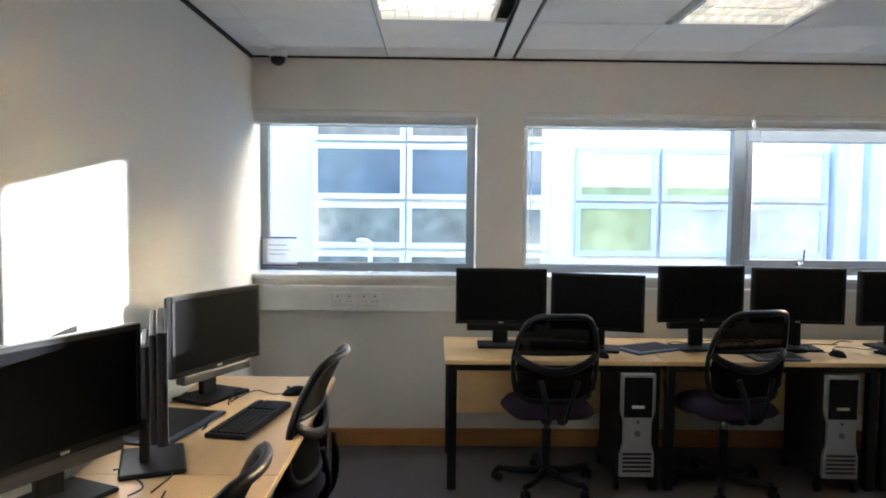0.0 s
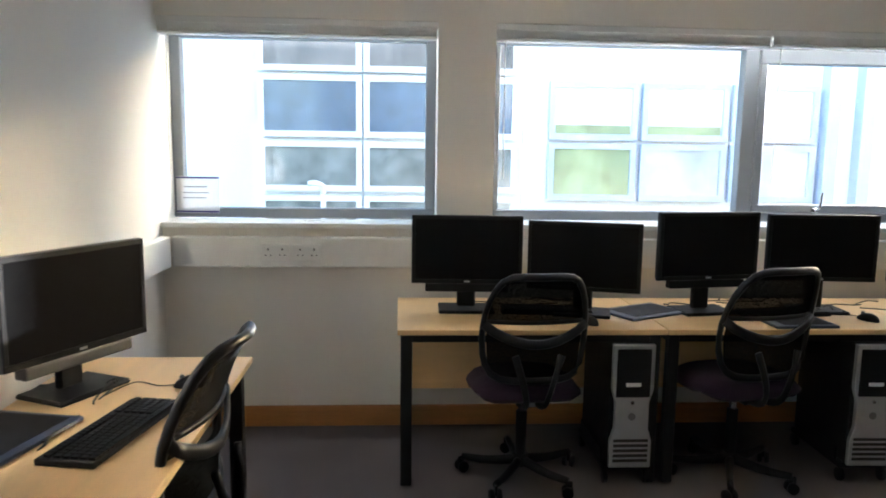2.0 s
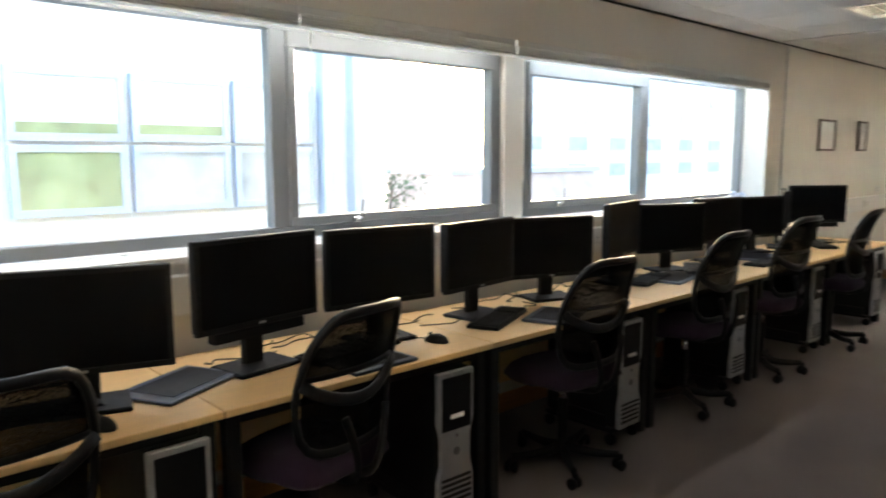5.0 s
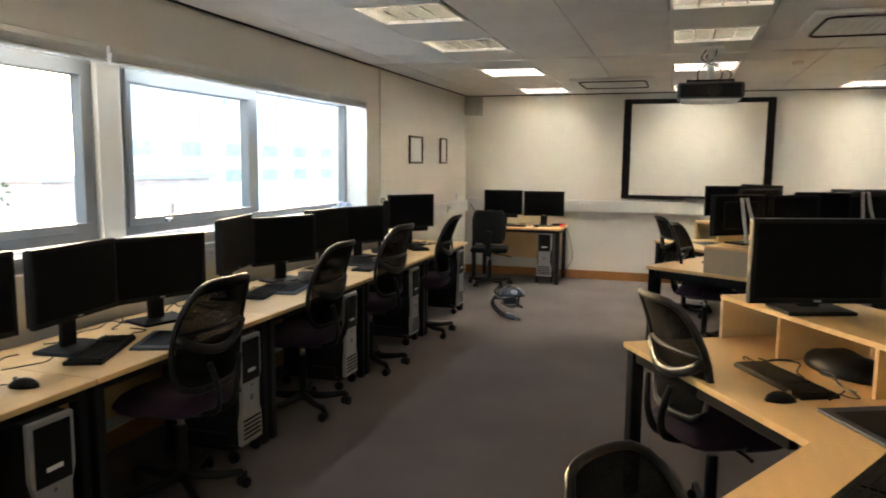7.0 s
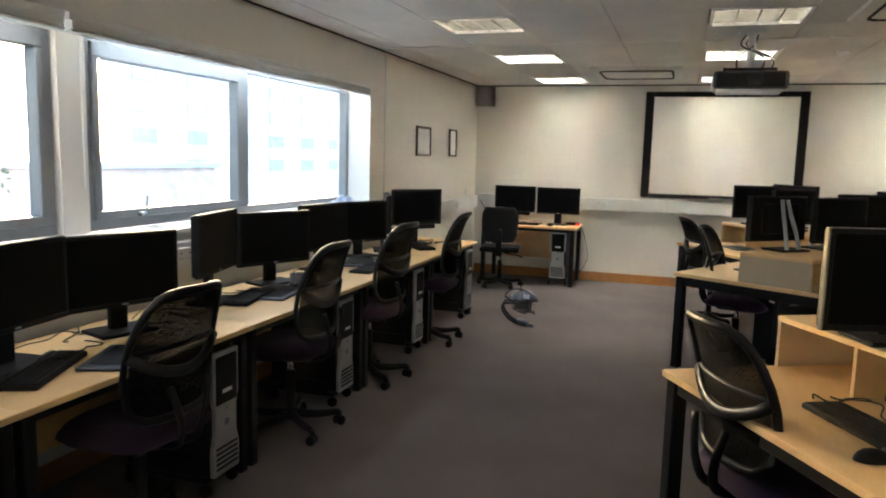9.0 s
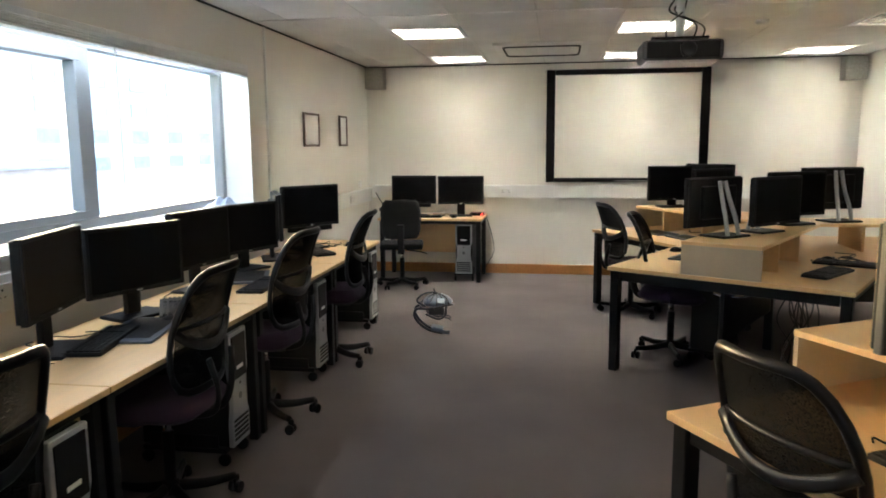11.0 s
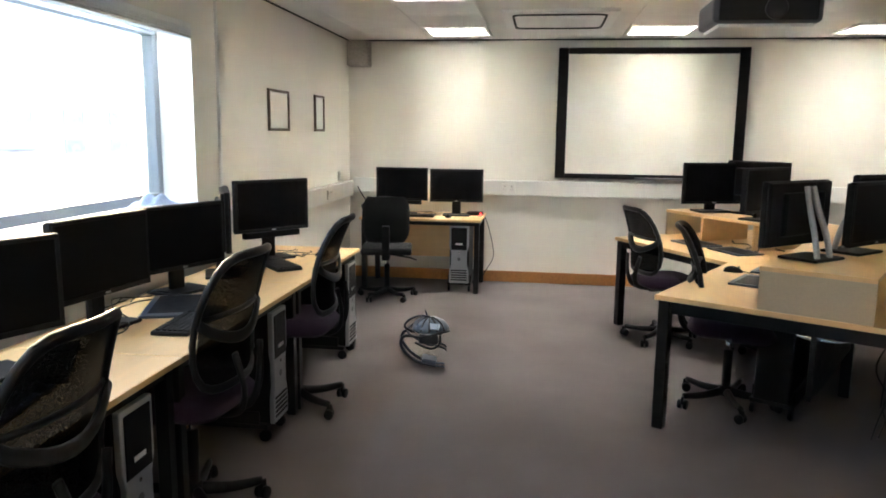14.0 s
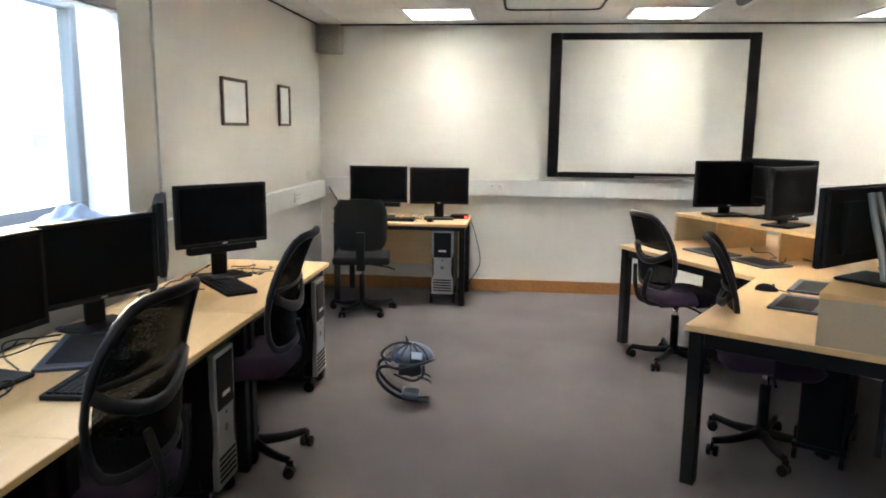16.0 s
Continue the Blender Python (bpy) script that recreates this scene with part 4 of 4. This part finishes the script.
bmesh.ops.create_uvsphere(b, u_segments=20, v_segments=10, radius=1.0)
for v in b.verts:
    v.co = Vector((v.co.x * 0.2, v.co.y * 0.11, max(0, v.co.z + 0.15) * 0.075 + 0.008 * math.sin(9 * v.co.x) * max(0, v.co.z)))
part("pouch", b, BLACK, t, smooth=True)

for along, across, ang in ((1.0, -0.42, 150), (0.55, -0.42, 150)):
    p = star_at(MX, 150, along, across)
    tablet(pose(p.x, p.y, D, 0, 0, 150), 0.34, 0.22)
p = star_at(MX, 150, 0.75, -0.62)
mouse(pose(p.x, p.y, D, 0, 0, 160), [(0.02, 0.1, 0.004), (0.08, 0.12, 0.004)])
for along in (0.75, 1.15):
    p = star_at(MX, 30, along, 0.38)
    tablet(pose(p.x, p.y, D, 0, 0, 205), 0.34, 0.22)
p = star_at(MX, 150, 1.15, 0.5)
keyboard(pose(p.x, p.y, D, 0, 0, 140), "black keyboard on the cluster desk")
p = star_at(MX, 150, 0.7, 0.55)
keyboard(pose(p.x, p.y, D, 0, 0, 60), "black keyboard on the cluster desk")
p = star_at(MX, 150, 0.6, 0.4)
mouse(pose(p.x, p.y, D, 0, 0, 140), [(-0.05, 0.12, 0.004), (-0.15, 0.14, 0.004)])

# added chrome bar on hangers, giving a metal glint under the desk a shape
p = star_at(MX, 150, 1.52, 0.02)
t = thing("cable_tray", pose(p.x, p.y, 0.56, 0, 0, 60), "bright bar added for a glint of metal under the cluster desk", "cable clip")
part("bar", tube(curve([(-0.11, 0, 0.05), (-0.06, 0, 0.035), (0.04, 0, 0.03), (0.1, 0, 0.04)]), 0.009, 8), CHROME, t, smooth=True)
part("hanger", boxes([(-0.104, -0.096, -0.004, 0.004, 0.05, 0.142), (0.092, 0.1, -0.004, 0.004, 0.04, 0.142)]), STEEL, t)

# small router with a red light on the corner desk
t = thing("router", pose(11.1, 3.62, D), "small black box with a red light on the corner desk", "router")
part("body", box(-0.06, 0.06, -0.08, 0.08, 0, 0.035, 0.005), BLACK, t)
part("light", box(-0.063, -0.06, -0.07, -0.055, 0.012, 0.024), RED_LED, t)
# telephone beside it
t = thing("telephone", pose(10.95, 4.66, D, 0, 0, -80), "dark desk telephone with its cable plugged into the trunking", "telephone")
part("body", box(-0.09, 0.09, -0.1, 0.1, 0, 0.05, 0.012, seg=2), BLACK, t)
part("handset", tube(curve([(-0.07, -0.09, 0.07), (-0.085, 0, 0.085), (-0.07, 0.09, 0.07)]), 0.022, 8), BLACK, t)
part("cable", tube(curve([(0.0, 0.1, 0.03), (-0.05, 0.17, 0.1), (-0.12, 0.24, 0.19), (-0.16, 0.27, 0.26)]), 0.006, 6), CABLE, t)


# ---- cables ----
def cable_heap(m, n, spread, label, r=0.003, material=CABLE, seed=1):
    """Loose loops of cable lying behind the screens."""
    rnd = random.Random(seed)
    t = thing("cables", m, label, "cable", "loose cables")
    for k in range(n):
        pts = []
        x, y = rnd.uniform(-spread[0], spread[0]), rnd.uniform(-spread[1], spread[1])
        a = rnd.uniform(0, 6.3)
        for i in range(7):
            pts.append((x, y, r + rnd.choice((0, 0, 0.01, 0.03)) * rnd.random()))
            a += rnd.uniform(-1.3, 1.3)
            x = max(-spread[0], min(spread[0], x + 0.09 * math.cos(a)))
            y = max(-spread[1], min(spread[1], y + 0.09 * math.sin(a)))
        part("cable", tube(curve(pts, 5), r, 6), material, t)


for i, (x, y, s) in enumerate(((1.85, 4.74, 0.3), (2.9, 4.72, 0.3), (3.6, 4.62, 0.22), (4.2, 4.72, 0.25), (4.95, 4.70, 0.25), (5.6, 4.76, 0.3), (6.3, 4.74, 0.25), (6.95, 4.80, 0.25), (8.2, 4.75, 0.28), (8.45, 4.62, 0.1))):
    cable_heap(pose(x, y, D), 4, (s, 0.12), "tangled black cables behind the monitors", seed=10 + i)
cable_heap(pose(0.20, 3.2, D), 5, (0.12, 0.3), "tangled black cables behind the monitors", seed=40)
cable_heap(pose(0.36, 2.45, D), 6, (0.16, 0.2), "loops of black cable on the desk", seed=41)
cable_heap(pose(11.1, 4.1, D), 4, (0.12, 0.4), "tangled black cables behind the monitors", seed=42)
for i, (cx, ang, al, ac) in enumerate(((NX, 30, 0.55, 0.1), (NX, 30, 1.0, 0.3), (MX, 30, 0.9, 0.12), (MX, 150, 0.7, 0.5), (MX, 150, 0.4, 0.4))):
    p = star_at(cx, ang, al, ac)
    cable_heap(pose(p.x, p.y, D, 0, 0, ang), 4, (0.25, 0.1), "loose dark cables on the cluster desk", seed=60 + i)
for i, (cx, al) in enumerate(((MX, 0.75), (MX, 1.1))):
    p = star_at(cx, 150, al, 0.3)
    t = thing("cables", pose(p.x, p.y, 0.0, 0, 0, 150), "black cables hanging under the cluster desk", "cable", "loose cables")
    rnd = random.Random(80 + i)
    for k in range(6):
        x = rnd.uniform(-0.12, 0.12)
        part("cable", tube(curve([(x, 0.02 * k - 0.05, 0.70), (x + rnd.uniform(-0.08, 0.08), rnd.uniform(-0.1, 0.1), 0.42), (x + rnd.uniform(-0.1, 0.1), rnd.uniform(-0.1, 0.1), 0.2), (x + rnd.uniform(-0.15, 0.15), rnd.uniform(-0.1, 0.1), 0.006)]), 0.005, 6), CABLE, t)
t = thing("cables", pose(11.2, 3.5, 0), "thin cable hanging down beside the corner desk", "cable", "loose cables")
part("cable", tube(curve([(0, 0.03, 0.72), (-0.02, -0.03, 0.55), (0.0, -0.07, 0.3), (-0.02, 0.02, 0.12), (-0.05, 0.06, 0.01)]), 0.004, 6), CABLE, t)

# small robot on the carpet; it faces the window end of the room
t = thing("toy_robot", pose(8.44, 3.69, 0, 0, 0, 8) @ Matrix.Diagonal((1.12, 1.12, 1.12, 1)), "small blue-grey toy robot with a domed shell on thin looped legs", "robot")
b = bmesh.new()
bmesh.ops.create_uvsphere(b, u_segments=20, v_segments=12, radius=1.0)
for v in b.verts:
    k = 1.0 + 0.10 * math.sin(3 * math.atan2(v.co.y, v.co.x) + 0.6) * (1 - abs(v.co.z))
    v.co = Vector((v.co.x * 0.115 * k, -0.025 + v.co.y * 0.108 * k, 0.242 + v.co.z * (0.062 if v.co.z > 0 else 0.035)))
shell = part("shell", b, SHELLB, t, "domed blue-grey plastic shell", smooth=True)
for k in range(5):
    f = -0.9 + 0.45 * k
    part("shell_rib", tube(curve([(-0.118 * math.cos(f), -0.025 - 0.112 * math.sin(f), 0.24), (-0.085 * math.cos(f), -0.025 - 0.08 * math.sin(f), 0.285), (-0.02 * math.cos(f), -0.025 - 0.02 * math.sin(f), 0.307)]), 0.0055, 6), SHELLD, shell, smooth=True)
part("visor", box(-0.012, 0.004, -0.03, 0.03, -0.018, 0.018, 0.004, pose(-0.098, -0.055, 0.268, 0, 32, -18), 2), CLOTH, shell, "pale blue visor plate")
part("antenna", tube(curve([(0, -0.01, 0.30), (-0.004, -0.006, 0.322), (0.0, 0.0, 0.345)]), [0.009 - 0.0005 * i for i in range(13)], 6), SHELLD, t)
part("rim", tube([(0.128 * math.cos(f), -0.02 + 0.122 * math.sin(f), 0.222 + 0.014 * math.sin(2 * f)) for f in [math.tau * i / 28 for i in range(28)]], 0.008, 6, True), SHELLD, t, smooth=True)
part("carry_loop", tube(curve([(-0.05, 0.075, 0.225), (-0.06, 0.12, 0.262), (-0.045, 0.09, 0.30), (-0.03, 0.03, 0.318), (-0.03, -0.03, 0.312)]), 0.007, 6), SHELLD, t, smooth=True)
for k, x in enumerate((-0.055, 0.05)):
    part("leg", tube(curve([(x, 0.06, 0.20), (x * 1.1, 0.125, 0.20), (x * 1.1, 0.142, 0.15), (x, 0.10, 0.085), (x * 0.8, 0.03, 0.036), (x * 0.6, -0.06, 0.012)]), 0.0095, 8), SHELLD, t, "thin bent leg", smooth=True)
    part("strut", tube(curve([(x, -0.09, 0.205), (x * 0.9, -0.085, 0.15), (x * 0.7, -0.03, 0.12), (x * 0.9, 0.06, 0.16)]), 0.007, 6), SHELLD, t, smooth=True)
    part("claw", tube(curve([(x * 0.7, -0.06, 0.14), (x * 0.7, -0.11, 0.125), (x * 0.75, -0.128, 0.108)]), [0.008 - 0.0004 * i for i in range(13)], 6), SHELLD, t, smooth=True)
    part("foot", tube(curve([(x * 0.6, -0.02, 0.014), (x * 0.5, -0.08, 0.010), (x * 0.6, -0.115, 0.007)]), 0.0065, 6), SHELLB, t, smooth=True)
part("gear_block", box(-0.06, 0.05, -0.06, 0.03, 0.03, 0.06, 0.008, pose(0, 0, 0.0, 12)), SHELLB, t)
part("belly", box(-0.06, 0.06, -0.08, 0.04, 0.15, 0.21, 0.02, seg=2), SHELLD, t)

# crumpled cloth on the sill
t = thing("cloth", pose(7.55, 5.07, SILL_Z + 0.016), "crumpled pale blue cloth lying on the window sill", "cloth")
b = sheet(lambda u, v: Vector(((u - 0.5) * 0.42, (v - 0.5) * 0.16, 0.004 + 0.075 * math.sin(math.pi * u) ** 0.7 * math.sin(math.pi * v) ** 0.6 * (0.75 + 0.25 * math.sin(11 * u + 5 * v) + 0.2 * math.sin(17 * v - 6 * u)))), 30, 16)
part("fabric", b, CLOTH, t, smooth=True)

# ---- outside ----
tagged(part("ground", box(-60, 160, 5.6, 260, -4.0, -3.6), GROUND), "pale paved ground between the buildings", kind="structure")


def facade_window(parent, x0, x1, z0, z1, y, material):
    f = part("window", boxes([(x0, x1, y - 0.05, y + 0.02, z0, z0 + 0.07), (x0, x1, y - 0.05, y + 0.02, z1 - 0.07, z1), (x0, x0 + 0.07, y - 0.05, y + 0.02, z0 + 0.07, z1 - 0.07), (x1 - 0.07, x1, y - 0.05, y + 0.02, z0 + 0.07, z1 - 0.07)]), PALEFRAME if material in (GREENREFLECT, PALEGLASS, SKYGLASS) else RENDER, parent)
    part("pane", box(x0 + 0.06, x1 - 0.06, y - 0.02, y + 0.01, z0 + 0.06, z1 - 0.06), material, f)


a = thing("office_building", pose(0, 10.0, -3.6), "white rendered office building with a blue glass curtain wall", "building")
part("wall", box(-12, 2.74, 0.05, 4.0, 0, 11.0), RENDER, a)
part("parapet", box(-12.05, 2.78, 0.0, 4.05, 11.0, 11.3), RENDER, a)
part("wing", box(2.742, 7.56, 0.05, 4.0, 0, 8.8), RENDER, a, "lower white rendered wing")
part("wing_parapet", box(2.79, 7.6, 0.0, 4.05, 8.8, 9.1), RENDER, a)
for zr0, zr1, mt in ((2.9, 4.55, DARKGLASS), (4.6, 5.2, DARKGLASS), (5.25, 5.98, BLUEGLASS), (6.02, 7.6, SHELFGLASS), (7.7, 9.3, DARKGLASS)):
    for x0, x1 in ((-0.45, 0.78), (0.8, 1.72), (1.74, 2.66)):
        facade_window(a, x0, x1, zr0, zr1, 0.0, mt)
for x0, x1, low, band in ((3.05, 4.14, GREENREFLECT, GREENREFLECT), (4.2, 5.28, PALEGLASS, GREENREFLECT), (5.34, 6.42, PALEGLASS, SKYGLASS)):
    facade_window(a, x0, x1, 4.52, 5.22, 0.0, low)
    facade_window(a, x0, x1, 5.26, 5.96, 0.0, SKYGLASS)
    # thin strip laid on the pane, its colour standing for a reflection
    part("lower_strip", box(x0 + 0.08, x1 - 0.08, -0.028, -0.021, 5.335, 5.44), band, a, "strip coloured like a reflection in the window glass")
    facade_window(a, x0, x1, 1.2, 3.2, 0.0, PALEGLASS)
for x0 in (6.5, 6.95):
    part("pilaster", box(x0, x0 + 0.16, -0.12, 0.049, 0, 8.8), PALEFRAME, a, "pale blue cladding strip")
t = thing("lamp_post", pose(0.36, 9.5, -3.6), "slim white lamp post with a short bent arm", "lamp post")
part("pole", tube([(0, 0, 0), (0, 0, 4.6)], 0.03, 10), RENDER, t, smooth=True)
part("arm", tube(curve([(0, 0, 4.6), (0, -0.01, 4.68), (-0.08, -0.02, 4.72), (-0.17, -0.02, 4.71)]), 0.03, 8), RENDER, t, smooth=True)
part("base_plate", box(-0.12, 0.12, -0.12, 0.12, 0, 0.03, 0.01), RENDER, t)


def tree(x, y, h, seed):
    rnd = random.Random(seed)
    t = thing("tree", pose(x, y, -3.6), "small leafy green tree beyond the car park", "tree", "far trees")
    part("trunk", tube(curve([(0, 0, 0), (0.06, 0.03, h * 0.3), (-0.04, 0.0, h * 0.6), (0.02, 0, h * 0.9)], 4), [0.13 - 0.009 * i for i in range(13)], 8), BARK, t, smooth=True)
    crown = bmesh.new()
    for k in range(9):
        f, z = rnd.uniform(0, math.tau), h * rnd.uniform(0.4, 0.85)
        tip = Vector((math.cos(f), math.sin(f), 0.5)) * rnd.uniform(0.6, 1.2) * h * 0.22
        part("limb", tube([(0, 0, z), tip * 0.5 + Vector((0, 0, z)), tip + Vector((0, 0, z + 0.1))], [0.045, 0.03, 0.012], 6), BARK, t)
        for i in range(34):
            c = Vector((0, 0, z)) + tip * rnd.uniform(0.35, 1.25) + Vector([rnd.gauss(0, h * 0.055) for _ in range(3)])
            m = Matrix.Translation(c) @ Euler([rnd.uniform(0, 6.3) for _ in range(3)]).to_matrix().to_4x4()
            q = rnd.uniform(0.07, 0.16)
            crown.faces.new([crown.verts.new(m @ Vector(p)) for p in ((-q, 0, 0), (0, -q * 0.5, 0.02), (q, 0, 0), (0, q * 0.5, 0.02))])
    tagged(part("crown", crown, LEAF, t), kind="stuff")


for i, (x, y, h) in enumerate(((16.3, 24, 4.5), (18.7, 24, 4.7))):
    tree(x, y, h, 90 + i)
b_ = thing("far_building", pose(30.9, 30.0, -3.6), "pale distant block with rows of small windows", "building")
# extent and slanted end made to block the low sun past one slit
part("wall", prism([(0, 0), (60, 0), (60, 12), (13.6, 12)], 0, 12.0), RENDER, b_)
# washing-out glare is put into the pane colours, palest in the upper rows
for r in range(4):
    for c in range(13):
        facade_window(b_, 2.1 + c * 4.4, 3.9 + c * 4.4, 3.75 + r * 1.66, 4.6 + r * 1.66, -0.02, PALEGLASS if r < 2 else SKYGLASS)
c_ = thing("low_building", pose(20, 22, -3.6), "low red clad block beside the far building", "building")
part("wall", box(0, 9, 0, 4, 0, 4.4), BRICK, c_)
part("roof", box(-0.2, 9.2, -0.2, 4.2, 4.4, 4.6), PALEFRAME, c_)
